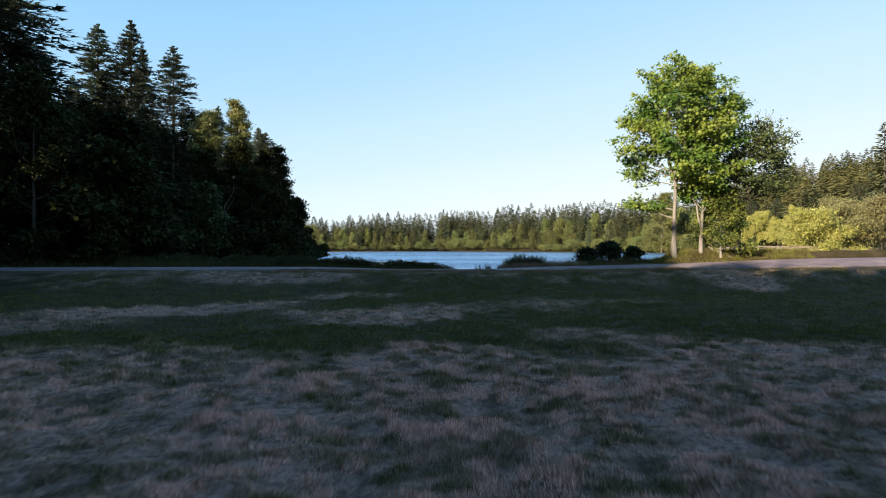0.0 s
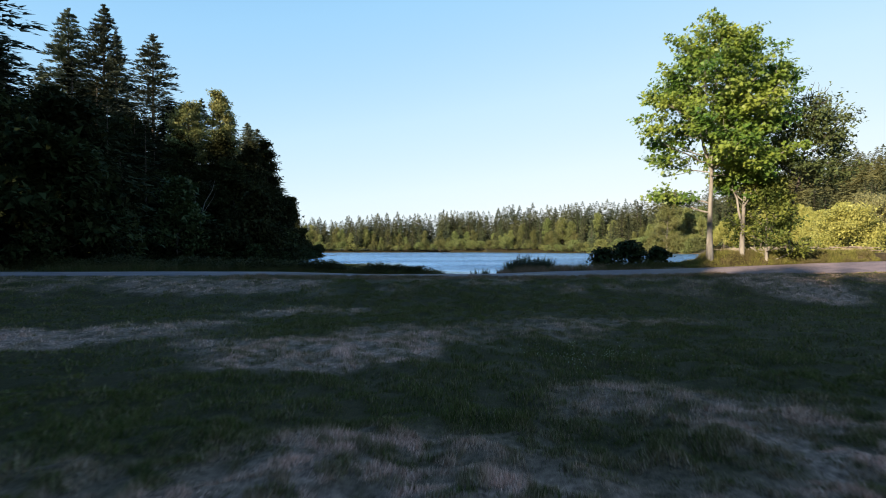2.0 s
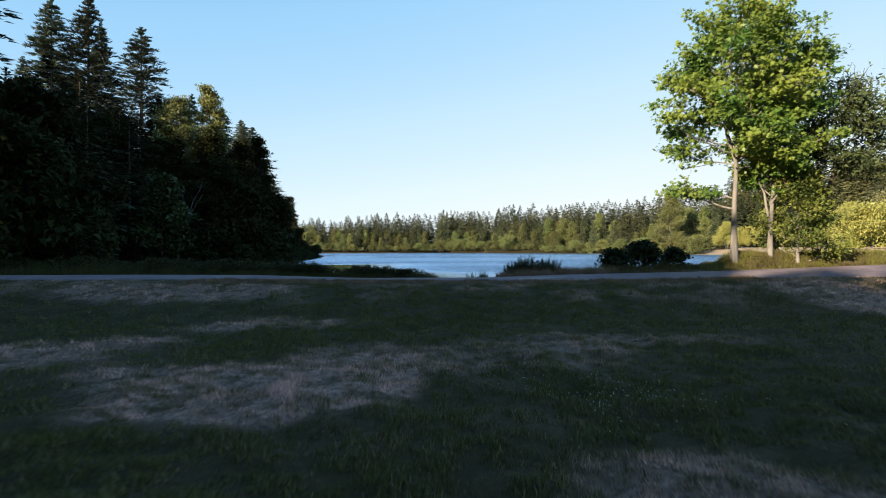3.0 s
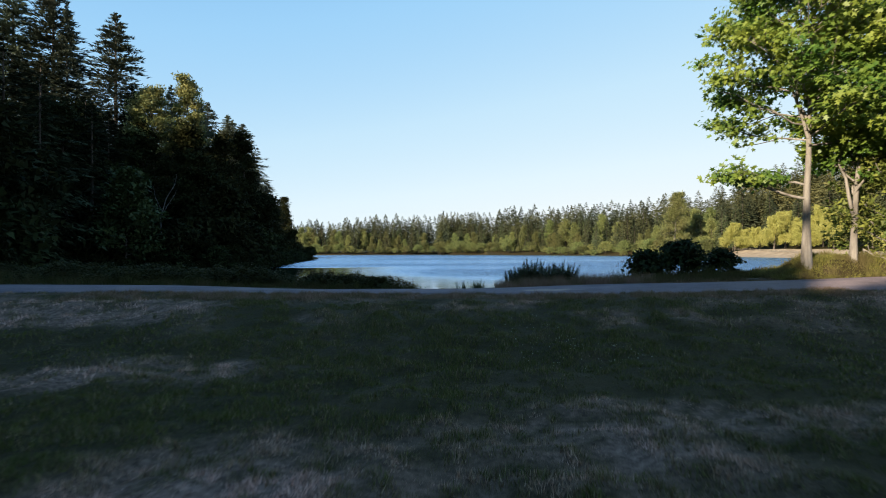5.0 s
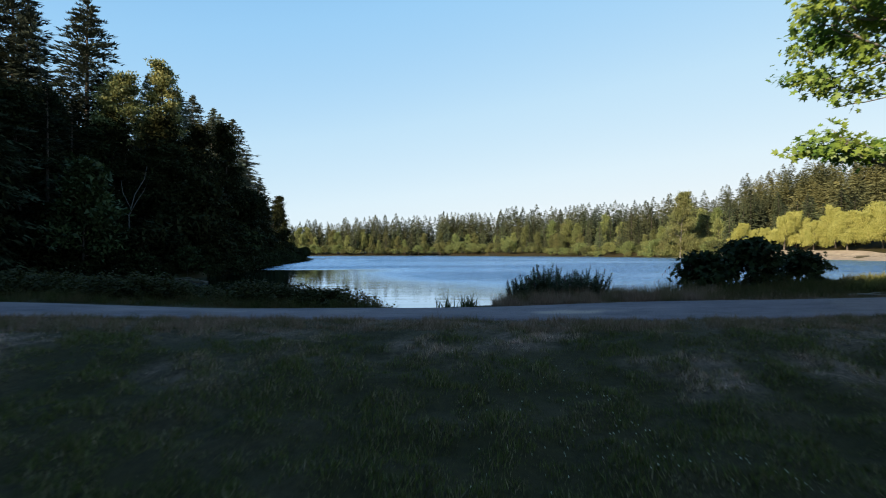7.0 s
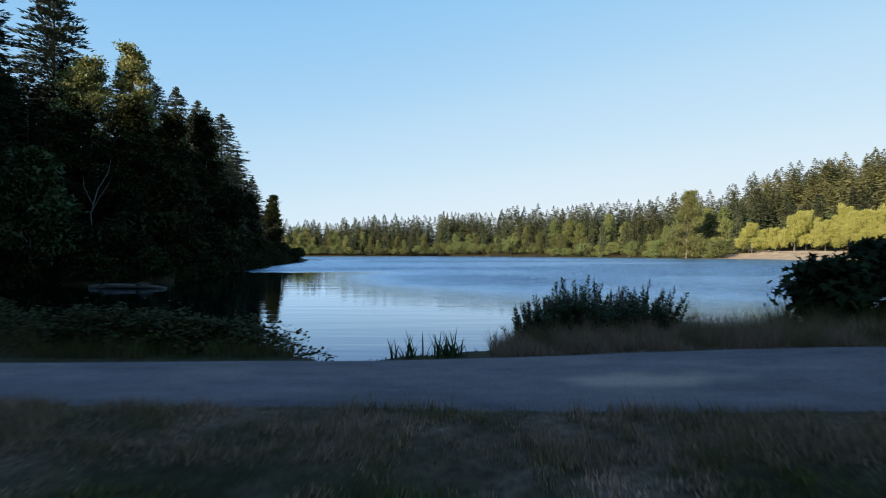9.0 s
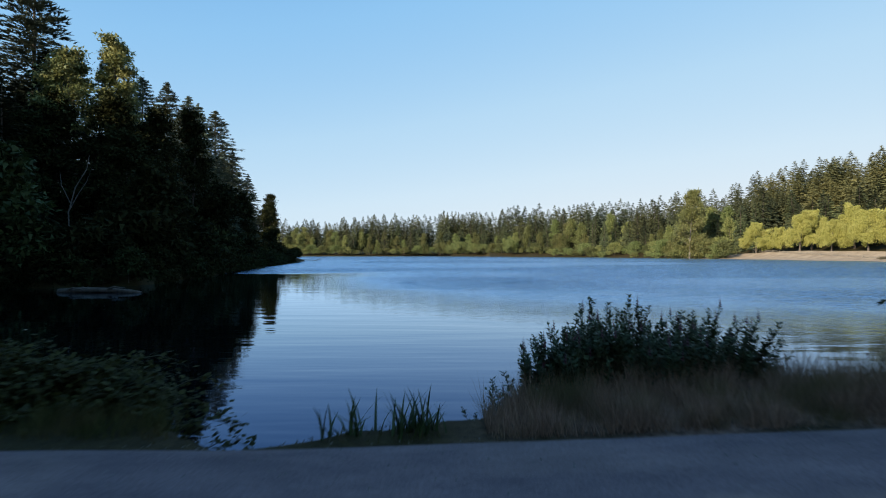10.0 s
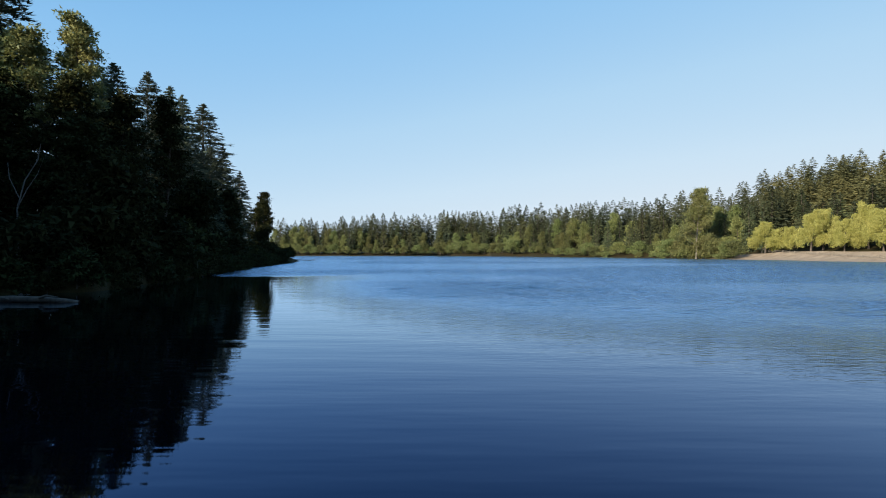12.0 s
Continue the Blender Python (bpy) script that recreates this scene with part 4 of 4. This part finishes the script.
grass("long dark green grass on the bank beside brambles and bushes",
      [verge(26000, 9.3, 14.6, 38.2, 42.5, 0.10, 0.34, 0.0045, 61, 0.05), verge(7000, 8.3, 13.2, 39.4, 42.2, 0.3, 0.62, 0.005, 57, 0.05), verge(26000, -10, 0.7, 38.3, 40.6, 0.10, 0.38, 0.0045, 53, 0.05), verge(16000, -22, -10, 38.6, 44, 0.2, 0.6, 0.008, 59, 0.16), verge(1500, 0.4, 3.2, 38.2, 40, 0.03, 0.12, 0.006, 54, 0.5), verge(5000, -45, -22, 38.4, 52, 0.2, 0.55, 0.015, 55, 0.1)], LONG_GRASS)

# -- clover heads in the turf --
m, nt, b = mat_new("clover_white")
b.inputs["Base Color"].default_value, b.inputs["Roughness"].default_value = (0.55, 0.54, 0.42, 1), 0.8
CLOVER = m


def clover():
    r = np.random.default_rng(61)
    x = np.concatenate([r.normal(6.1, 1.5, 620), r.normal(3.5, 0.9, 220)])
    y = np.concatenate([r.normal(30.0, 1.1, 620), r.normal(18.8, 0.7, 220)])
    ok = (vnoise(x, y, 1.8, 33) > 0.45) & (dryness(x, y) < 0.6) & (y < 33)
    x, y = x[ok], y[ok]
    st = Stack()
    a = np.linspace(0, 2 * math.pi, 6, endpoint=False)
    z = ground_z(x, y) + 0.06 + 0.06 * r.random(len(x))
    for px, py, pz in zip(x, y, z):
        q = 0.005 + 0.004 * r.random()
        ring = [(px + q * math.cos(t), py + q * math.sin(t), pz) for t in a]
        V = ring + [(px, py, pz + q), (px, py, pz - q)]
        st.add(V, [(i, (i + 1) % 6, 6) for i in range(6)] + [((i + 1) % 6, i, 7) for i in range(6)])
    tagged(new("clover_flowers", st.mesh("clover_flowers", CLOVER)), "small white clover heads scattered in the green turf", "flowers", kind="stuff")


clover()

# -- plants along the bank --
STEM_LEAF = leaf_mat("stem_leaves", (0.022, 0.034, 0.014), (0.076, 0.098, 0.044), None, 0.3, 0.2, 0.6, False, 0.2)
# shade is put into this leaf colour, so the bushes stay near black
BUSH_LEAF = leaf_mat("shaded_bush_leaves", (0.008, 0.015, 0.006), (0.024, 0.036, 0.012), None, 0.3, 0.15, 0.7, False, 0.1)
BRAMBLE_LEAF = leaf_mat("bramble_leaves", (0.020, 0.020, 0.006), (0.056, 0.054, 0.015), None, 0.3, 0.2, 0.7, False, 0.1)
REED = leaf_mat("reed_blades", (0.014, 0.028, 0.010), (0.045, 0.070, 0.024), None, 0.3, 0.15, 0.5, False)
STEM = bark_mat("green_stems", (0.030, 0.035, 0.015), (0.080, 0.075, 0.035), 8)
SPIKE = leaf_mat("spike_flowers", (0.06, 0.028, 0.035), (0.14, 0.06, 0.075), None, 0.3, 0.2, 0.7, False)


def stem_bush(cx, cy, rx, ry, n, lo, hi, seed, label):
    """A thicket of upright leafy stems, some with a flower spike."""
    r = np.random.default_rng(seed)
    ob = thing("stem_bush", stand(cx, cy), label, "bush")
    z0 = float(ground_z(cx, cy))
    stems, tips = Stack(), []
    LP, LD, LW, LL = [], [], [], []
    for i in range(n):
        a, q = r.random() * 2 * math.pi, math.sqrt(r.random())
        x, y = q * math.cos(a) * rx, q * math.sin(a) * ry
        h = (lo + (hi - lo) * r.random() ** 1.8) * (1 - 0.24 * q * q) * (0.72 + 0.5 * float(vnoise(cx + x, cy + y, 0.45, 27)))
        lean = np.array([x / rx, y / ry]) * 0.26 * q + r.normal(0, 0.13, 2)
        zb = max(float(ground_z(cx + x, cy + y)), WATER_Z - 0.1) - z0 - 0.03
        s = np.linspace(0, 1, 5)
        p = np.stack([x + lean[0] * h * s ** 1.5, y + lean[1] * h * s ** 1.5, zb + h * s], 1)
        stems.add(*tube(p, np.linspace(0.007, 0.003, 5), 3))
        m = int(h * 105)
        u = 0.05 + 0.95 * (np.arange(m) + r.random(m)) / m
        at = np.stack([np.interp(u, s, p[:, k]) for k in range(3)], 1)
        az = np.arange(m) * 2.4 + r.random(m)
        d = np.stack([np.cos(az), np.sin(az), 0.45 + r.normal(0, 0.25, m)], 1)
        LP.append(at), LD.append(d), LW.append(np.stack([-np.sin(az), np.cos(az), r.normal(0, 0.3, m)], 1))
        LL.append((0.055 + 0.06 * r.random(m)) * (1.3 - 0.6 * u))
        if r.random() < 0.16:
            k = 26
            v = np.arange(k) / k
            az = v * 30
            at = p[-1] + np.stack([0 * v, 0 * v, v * 0.16], 1)
            d = np.stack([np.cos(az), np.sin(az), 0.8 + 0 * v], 1)
            tips.append(kites(at, d, np.stack([-np.sin(az), np.cos(az), 0 * v], 1), 0.035 * (1.1 - v), 0.012 * (1.1 - v)))
    LL = np.concatenate(LL)
    part("stem_tangle", stems.mesh("stem_tangle", STEM), ob)
    part("foliage", mesh_np("foliage", *kites(np.concatenate(LP), np.concatenate(LD), np.concatenate(LW), LL, LL * 0.24), STEM_LEAF), ob)
    for V, F in tips:
        part("bloom", mesh_np("bloom", V, F, SPIKE), ob, "faded pinkish flower spike")
    return ob


stem_bush(5.45, 40.45, 1.85, 0.85, 520, 0.48, 0.88, 121, "dense dark thicket of leafy upright stems on the bank")
stem_bush(7.6, 40.8, 0.5, 0.35, 26, 0.35, 0.65, 122, "low leafy stems beside the thicket on the bank")
stem_bush(3.75, 40.35, 0.22, 0.3, 16, 0.7, 1.5, 123, "few thin leafy stems leaning over the water")


def weed_stalks(cx, cy, rx, n, lo, hi, seed):
    """Bare thin stalks with small seed heads."""
    r = np.random.default_rng(seed)
    ob = thing("weed_clump", stand(cx, cy), "thin dry weed stalks with small seed heads on the bank", "weeds", "weeds on the bank")
    z0 = float(ground_z(cx, cy))
    for i in range(n):
        x, y, h = r.normal(0, rx), r.normal(0, 0.15), lo + (hi - lo) * r.random()
        zb = float(ground_z(cx + x, cy + y)) - z0 - 0.02
        q = np.linspace(0, 1, 5)
        bx, by = r.normal(0, 0.16, 2) * h
        p = np.stack([x + bx * q ** 2, y + by * q ** 2, zb + h * q], 1)
        st = part("stalk", mesh_np("stalk", *tube(p, np.linspace(0.005, 0.002, 5), 3), STEM), ob)
        k = 22
        az, v = r.random(k) * 6.28, np.sort(r.random(k))
        d = np.stack([np.cos(az), np.sin(az), 0.6 + v], 1)
        at = p[4] + (p[3] - p[4]) * (0.35 * (1 - v))[:, None]
        part("seed_head", mesh_np("seed_head", *kites(at, d, np.stack([-np.sin(az), np.cos(az), 0 * az], 1), 0.022 + 0.014 * v, np.full(k, 0.008)), SPIKE), st)


weed_stalks(8.5, 40.4, 0.22, 9, 0.55, 1.05, 161)
weed_stalks(9.25, 40.6, 0.25, 7, 0.6, 1.0, 162)
weed_stalks(4.4, 39.6, 0.3, 5, 0.4, 0.7, 163)


def leafy_bush(x, y, H, R, n, seed, name, label, mat, size, per, base=0.03):
    tree = Broadleaf(seed, H, R, base, n, (0, 0), 0.012, 0.12, 5, 5)
    ob = thing(name, stand(x, y), label, "bush")
    part("stem_tangle", tree.wood_mesh(STEM), ob)
    part("foliage", tree.lobed_leaves(per, 0.14, size, mat), ob)
    return ob


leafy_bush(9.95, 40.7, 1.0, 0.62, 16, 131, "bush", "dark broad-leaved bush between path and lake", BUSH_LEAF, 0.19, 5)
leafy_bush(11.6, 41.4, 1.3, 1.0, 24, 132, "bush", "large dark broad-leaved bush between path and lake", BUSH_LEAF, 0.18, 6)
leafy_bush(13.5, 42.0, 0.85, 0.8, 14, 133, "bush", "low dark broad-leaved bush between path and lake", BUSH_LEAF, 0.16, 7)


def bramble(cx, cy, rx, ry, h, canes, seed, label, blooms=0):
    """Arching canes with leaves in threes."""
    r = np.random.default_rng(seed)
    ob = thing("bramble", stand(cx, cy), label, "bramble")
    z0 = float(ground_z(cx, cy))
    st = Stack()
    P, D, W, L = [], [], [], []
    for i in range(canes):
        a, q = r.random() * 2 * math.pi, math.sqrt(r.random())
        x, y = q * math.cos(a) * rx, q * math.sin(a) * ry
        b0 = r.random() * 2 * math.pi
        reach, top = 0.4 + 0.8 * r.random(), h * (0.6 + 0.5 * r.random()) * (1 - 0.55 * q * q)
        s = np.linspace(0, 1, 7)
        zb = max(float(ground_z(cx + x, cy + y)), WATER_Z) - z0 - 0.03
        p = np.stack([x + math.cos(b0) * reach * s, y + 0.7 * math.sin(b0) * reach * s, zb + top * np.sin(math.pi * (0.12 + 0.62 * s)) - top * math.sin(math.pi * 0.12)], 1)
        st.add(*tube(p, np.linspace(0.008, 0.003, 7), 3))
        m = 16
        u = 0.15 + 0.85 * (np.arange(m) + r.random(m)) / m
        at = np.stack([np.interp(u, s, p[:, k]) for k in range(3)], 1)
        for w in (-0.7, 0, 0.7):
            az = b0 + r.normal(0, 0.8, m) + w
            P.append(at + r.normal(0, 0.05, at.shape))
            D.append(np.stack([np.cos(az), np.sin(az), r.normal(0.15, 0.35, m)], 1))
            W.append(np.stack([-np.sin(az), np.cos(az), r.normal(0, 0.35, m)], 1))
            L.append(0.06 + 0.05 * r.random(m))
    L = np.concatenate(L)
    part("cane_tangle", st.mesh("cane_tangle", STEM), ob)
    for i in range(blooms):
        a, q = r.random() * 2 * math.pi, math.sqrt(r.random())
        c = np.array([q * math.cos(a) * rx, q * math.sin(a) * ry, h * (0.72 + 0.3 * r.random()) * (1 - 0.45 * q * q)])
        az = np.arange(9) * 0.7
        d = np.stack([np.cos(az), np.sin(az), 0.5 + 0 * az], 1)
        part("blossom", mesh_np("blossom", *kites(np.repeat(c[None], 9, 0), d, np.stack([-np.sin(az), np.cos(az), 0 * az], 1), np.full(9, 0.026), np.full(9, 0.009)), CLOVER), ob, "small pale blossom")
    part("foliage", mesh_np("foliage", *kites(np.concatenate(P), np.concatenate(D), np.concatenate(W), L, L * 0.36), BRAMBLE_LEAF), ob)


for k, (x, y, rx, ry, h, n) in enumerate(((-0.9, 39.9, 1.3, 0.7, 0.72, 130), (-2.7, 40.1, 1.2, 0.9, 0.95, 150), (-6.5, 40.3, 1.9, 1.1, 1.1, 200), (-10.2, 40.7, 2.2, 1.2, 1.15, 210), (-14.2, 41.6, 2.4, 1.4, 1.3, 180), (-18.8, 42.3, 2.6, 1.6, 1.4, 160), (-24, 43.3, 3.0, 1.8, 1.4, 140), (0.5, 39.35, 0.4, 0.3, 0.6, 30))):
    bramble(x, y, rx, ry, h, n, 140 + k, "low dark bramble tangle between the path and the water", 7 if k in (1, 2, 3) else 0)


def reeds(cx, cy, n, seed, label, rx=0.3):
    r = np.random.default_rng(seed)
    ob = thing("reed_clump", stand(cx, cy), label, "reeds")
    st = Stack()
    for i in range(n):
        x, y, h = r.normal(0, rx), r.normal(0, 0.10), 0.16 + 0.30 * r.random() ** 1.4
        a, lean = r.random() * 2 * math.pi, 0.04 + 0.22 * r.random()
        s = np.linspace(0, 1, 5)
        p = np.stack([x + math.cos(a) * lean * s ** 2, y + math.sin(a) * lean * s ** 2, h * s * (1 - 0.25 * lean * s) - 0.03], 1)
        w = np.array([-math.sin(a), math.cos(a), 0]) * 0.013
        k = np.array([1, 1, 0.85, 0.55, 0.05])[:, None]
        V = np.concatenate([p + w * k, p - w * k])
        st.add(V, [(j, j + 1, j + 6, j + 5) for j in range(4)])
    part("tuft", st.mesh("tuft", REED), ob)


reeds(2.35, 38.55, 26, 151, "clump of dark pointed reed blades at the path's edge", 0.11)
reeds(2.95, 38.6, 60, 152, "clump of dark pointed reed blades at the path's edge", 0.15)


# -- dead wood --
def dead_wood(name, lines, label, category, at, mat=DEAD_WOOD):
    ob = thing(name, at, label, category)
    for k, (pts, r0, r1) in enumerate(lines):
        part("trunk" if k == 0 else "branch", mesh_np(name, *tube(pts, np.linspace(r0, r1, len(pts)), 7), mat, True), ob)
    return ob


dead_wood("snag", [([(0, 0, -0.3), (0.2, 0, 3), (0.1, 0, 5.5), (0.8, 0, 8), (1.8, 0.2, 9.8), (2.2, 0, 11.2)], 0.10, 0.02), ([(0.1, 0, 5.5), (1.0, 0, 7.2), (1.9, 0, 8.5), (2.5, 0, 10.0)], 0.05, 0.015),
                   ([(0.3, 0, 6.4), (-0.6, 0, 8.2), (-0.9, 0.2, 9.6)], 0.04, 0.012), ([(0.2, 0, 2.2), (1.6, -0.5, 3.1), (3.0, -0.8, 4.6)], 0.05, 0.015)],
          "bare bleached dead tree leaning out of the wood", "dead tree", stand(-34.6, 91.4))
dead_wood("log", [([(-3.4, 0.5, 0.10), (-1.4, 0.2, 0.26), (0.6, 0, 0.24), (2.2, -0.2, 0.16), (3.0, -0.2, 0.05)], 0.22, 0.12), ([(0.4, 0, 0.30), (1.2, -0.5, 0.50), (2.2, -0.9, 0.42)], 0.10, 0.04), ([(-2.6, 0.3, 0.25), (-1.8, -0.4, 0.42), (-0.8, -0.8, 0.30)], 0.09, 0.04)],
          "weathered grey log lying in the shallow water by the wood", "log", pose(-21.6, 75.2, WATER_Z - 0.06), FIR_BARK)
dead_wood("driftwood", [([(-0.24, 0, 0.0), (-0.1, 0.02, 0.03), (0.1, 0, 0.03), (0.26, -0.01, 0.0)], 0.024, 0.016)],
          "short dark driftwood floating by the bank", "driftwood", pose(3.25, 42.3, WATER_Z), FIR_BARK)
dead_wood("stick", [([(-0.5, 0.05, 0.03), (-0.1, 0, 0.05), (0.35, -0.03, 0.04), (0.7, 0.04, 0.05)], 0.028, 0.014), ([(0.0, 0, 0.05), (0.3, 0.12, 0.09), (0.55, 0.2, 0.06)], 0.016, 0.008)],
          "pale dry stick lying in the grass by the path", "stick", stand(13.1, 38.35))
dead_wood("fallen_branch", [([(-3, 0, 0.5), (0, 0, 0.35), (2.5, 0.2, 0.3), (5, 0.3, 0.9)], 0.12, 0.03), ([(1.5, 0.1, 0.3), (3.4, -0.5, 0.1), (4.4, -0.6, 0.5)], 0.06, 0.02)],
          "bare fallen branch reaching over the water at the point", "branch", pose(-41.5, 220.5, WATER_Z))


# -- the sunny side: brush pile, pale shrubs, firs, beach and rail --
STICK = bark_mat("red_brown_sticks", (0.12, 0.085, 0.065), (0.32, 0.25, 0.19), 6)


def brush_pile(x, y):
    r = np.random.default_rng(171)
    ob = thing("brush_pile", stand(x, y), "low pile of reddish brown cut sticks in the grass", "brush pile")
    for i in range(46):
        c = np.array([r.normal(0, 0.9), r.normal(0, 0.3), 0.08 + 0.5 * r.random() ** 1.5])
        a, ln = r.normal(0, 0.5), 0.5 + 0.8 * r.random()
        d = np.array([math.cos(a), math.sin(a), r.normal(0, 0.12)]) * ln
        part("stick", mesh_np("stick", *tube([c - d, c, c + d], [0.03, 0.028, 0.02], 5), STICK, True), ob)


brush_pile(23.0, 40.2)
PALE = []
for k in range(2):
    tree = Broadleaf(180 + k, 6.0, 4.0, 0.05, 14, (0, 0), 0.013, 0.2, 5, 5)
    PALE.append((tree.wood_mesh(FIR_BARK, True), tree.kite_leaves(75, 0.5, 0.19, WILLOW_LEAF if k == 0 else PALE_LEAF, 0.6)))
for x, y, sc, k in ((40.5, 64.5, 1.05, 0), (45.5, 67.5, 0.95, 1), (48.5, 65, 0.9, 1), (54, 72, 1.0, 1)):
    brush(x, y, sc, k, "pale sunlit shrub beyond the path", "pale shrubs", PALE)
for x, y, top, k in ((104, 136, 28, 1), (112, 146, 30, 3), (98, 124, 23, 0), (120, 138, 30, 1), (114, 177, 39, 1)):
    fir(x + 16, y - 4, top, k, k * 50, label="tall sunlit fir above the beach", group="firs of the hill", wide=1.1, proto=FAR)

m, nt, b = mat_new("beach_sand")
nt.links.new(ramp(nt, [(0.3, (0.17, 0.125, 0.085)), (0.7, (0.30, 0.235, 0.165))], noise_node(nt, 0.4, 6.0, 0.65)), b.inputs["Base Color"])
b.inputs["Roughness"].default_value = 0.95
SAND = m


def beach():
    line = [(103, 270), (107, 258), (112, 246), (115, 236), (118, 224), (123, 201), (122, 178), (118, 150), (104, 128), (88, 104)]
    at = np.arange(len(line))
    fine = np.linspace(0, len(line) - 1, 110)
    xs, ys = (np.interp(fine, at, [p[k] for p in line]) for k in (0, 1))
    q = np.linspace(-6, 11, 30) * (0.8 + 0.3 * vnoise(fine * 3, 0 * fine, 2.0, 19))[:, None]
    X, Y = xs[:, None] + q * 0.93, ys[:, None] + q * 0.2
    Z = ground_z(X, Y) + 0.38 + 0.05 * vnoise(X, Y, 1.5, 9)
    i = (np.arange(109)[:, None] * 30 + np.arange(29)[None, :]).ravel()
    V, F = np.stack([X, Y, Z], -1), np.stack([i, i + 1, i + 31, i + 30], 1)
    tagged(new("beach", mesh_np("beach", V, F, SAND, True)), "sunlit tan sand beach with tree shadows", "beach", kind="structure")


beach()
RAIL = bark_mat("pale_rail_wood", (0.12, 0.10, 0.075), (0.25, 0.21, 0.165), 4)


def rail_fence(x0, y0, x1, y1, n):
    ob = thing("rail_fence", pose(0, 0, 0), "pale wooden post and rail fence by the beach", "fence")
    zs = []
    for i in range(n):
        u = i / (n - 1)
        x, y = x0 + (x1 - x0) * u, y0 + (y1 - y0) * u
        z = float(ground_z(x, y)) + 0.1
        zs.append((x, y, z))
        part("post", mesh_np("post", *tube([(x, y, z - 0.4), (x, y, z + 1.0 + 0.25 * float(vnoise(x * 3, y * 3, 1.0, 44)))], [0.11, 0.10], 6), RAIL), ob)
    for (ax, ay, az), (bx, by, bz) in zip(zs, zs[1:]):
        for h in (0.45, 0.9):
            part("rail", mesh_np("rail", *tube([(ax, ay, az + h), (bx, by, bz + h - 0.12)], [0.075, 0.06], 5), RAIL), ob)


rail_fence(120, 259, 129, 186, 14)


# -- stones at the water's edge --
m, nt, b = mat_new("edge_stone")
nt.links.new(ramp(nt, [(0.3, (0.07, 0.068, 0.065)), (0.7, (0.20, 0.19, 0.18))], noise_node(nt, 6.0, 6.0, 0.65)), b.inputs["Base Color"])
b.inputs["Roughness"].default_value = 0.9
bump(nt, b, noise_node(nt, 25.0, 6.0, 0.7), 0.5, 0.02)
STONE = m


def stone(x, y, r0, seed, flat=0.6):
    bm = bmesh.new()
    bmesh.ops.create_icosphere(bm, subdivisions=3, radius=r0)
    for v in bm.verts:
        n = noise.noise(v.co / r0 * 1.3 + Vector((seed * 7.1, 0, 0)))
        v.co = v.co * (1 + 0.28 * n)
        v.co.z *= flat
    me = bpy.data.meshes.new("stone")
    bm.to_mesh(me)
    bm.free()
    for p in me.polygons:
        p.use_smooth = True
    me.materials.append(STONE)
    ob = new("stone", me)
    ob.matrix_basis = pose(x, y, float(ground_z(x, y)) + 0.3 * flat * r0, 0, 0, seed * 50)
    tagged(ob, "rounded grey stone at the edge of the water", "stone", "stones by the water")


for k, (x, y, r0) in enumerate(((1.85, 38.85, 0.20), (2.1, 39.0, 0.14), (1.05, 38.85, 0.17), (0.75, 38.95, 0.12), (1.45, 38.6, 0.10), (3.15, 39.3, 0.13))):
    stone(x, y, r0, k + 1)
for k, (x, y, r0) in enumerate(((-22.6, 82.6, 0.5), (-26.8, 81.6, 0.6), (-21.9, 84.0, 0.45))):
    stone(x, y, r0, k + 11)


def pebbles(n):
    """Loose gravel on the path, thicker along its edges."""
    r = np.random.default_rng(191)
    x, u = -9 + 21 * r.random(n), r.random(n) * 2 - 1
    u = np.sign(u) * np.abs(u) ** 0.6
    y = path_mid(x) + u * path_half(x) * 0.97
    z = land(x, y) + 0.03 + 0.02 * (1 - u * u)
    q = 0.004 + 0.012 * r.random(n) ** 3
    V = np.zeros((n, 6, 3))
    a = r.random(n) * 6.28
    for k, (dx, dy, dz) in enumerate(((1, 0, 0), (0, 0.8, 0), (-1, 0.1, 0), (0.1, -0.9, 0), (0, 0, 0.7), (0, 0, -0.5))):
        V[:, k, 0] = x + q * (dx * np.cos(a) - dy * np.sin(a))
        V[:, k, 1] = y + q * (dx * np.sin(a) + dy * np.cos(a))
        V[:, k, 2] = z + q * dz
    f = np.array([(0, 1, 4), (1, 2, 4), (2, 3, 4), (3, 0, 4), (1, 0, 5), (2, 1, 5), (3, 2, 5), (0, 3, 5)])
    F = (f[None] + 6 * np.arange(n)[:, None, None]).reshape(-1, 3)
    tagged(new("pebbles", mesh_np("pebbles", V.reshape(-1, 3), F, STONE, True)), "loose small grey pebbles on the gravel path", "gravel", kind="stuff")


pebbles(2600)
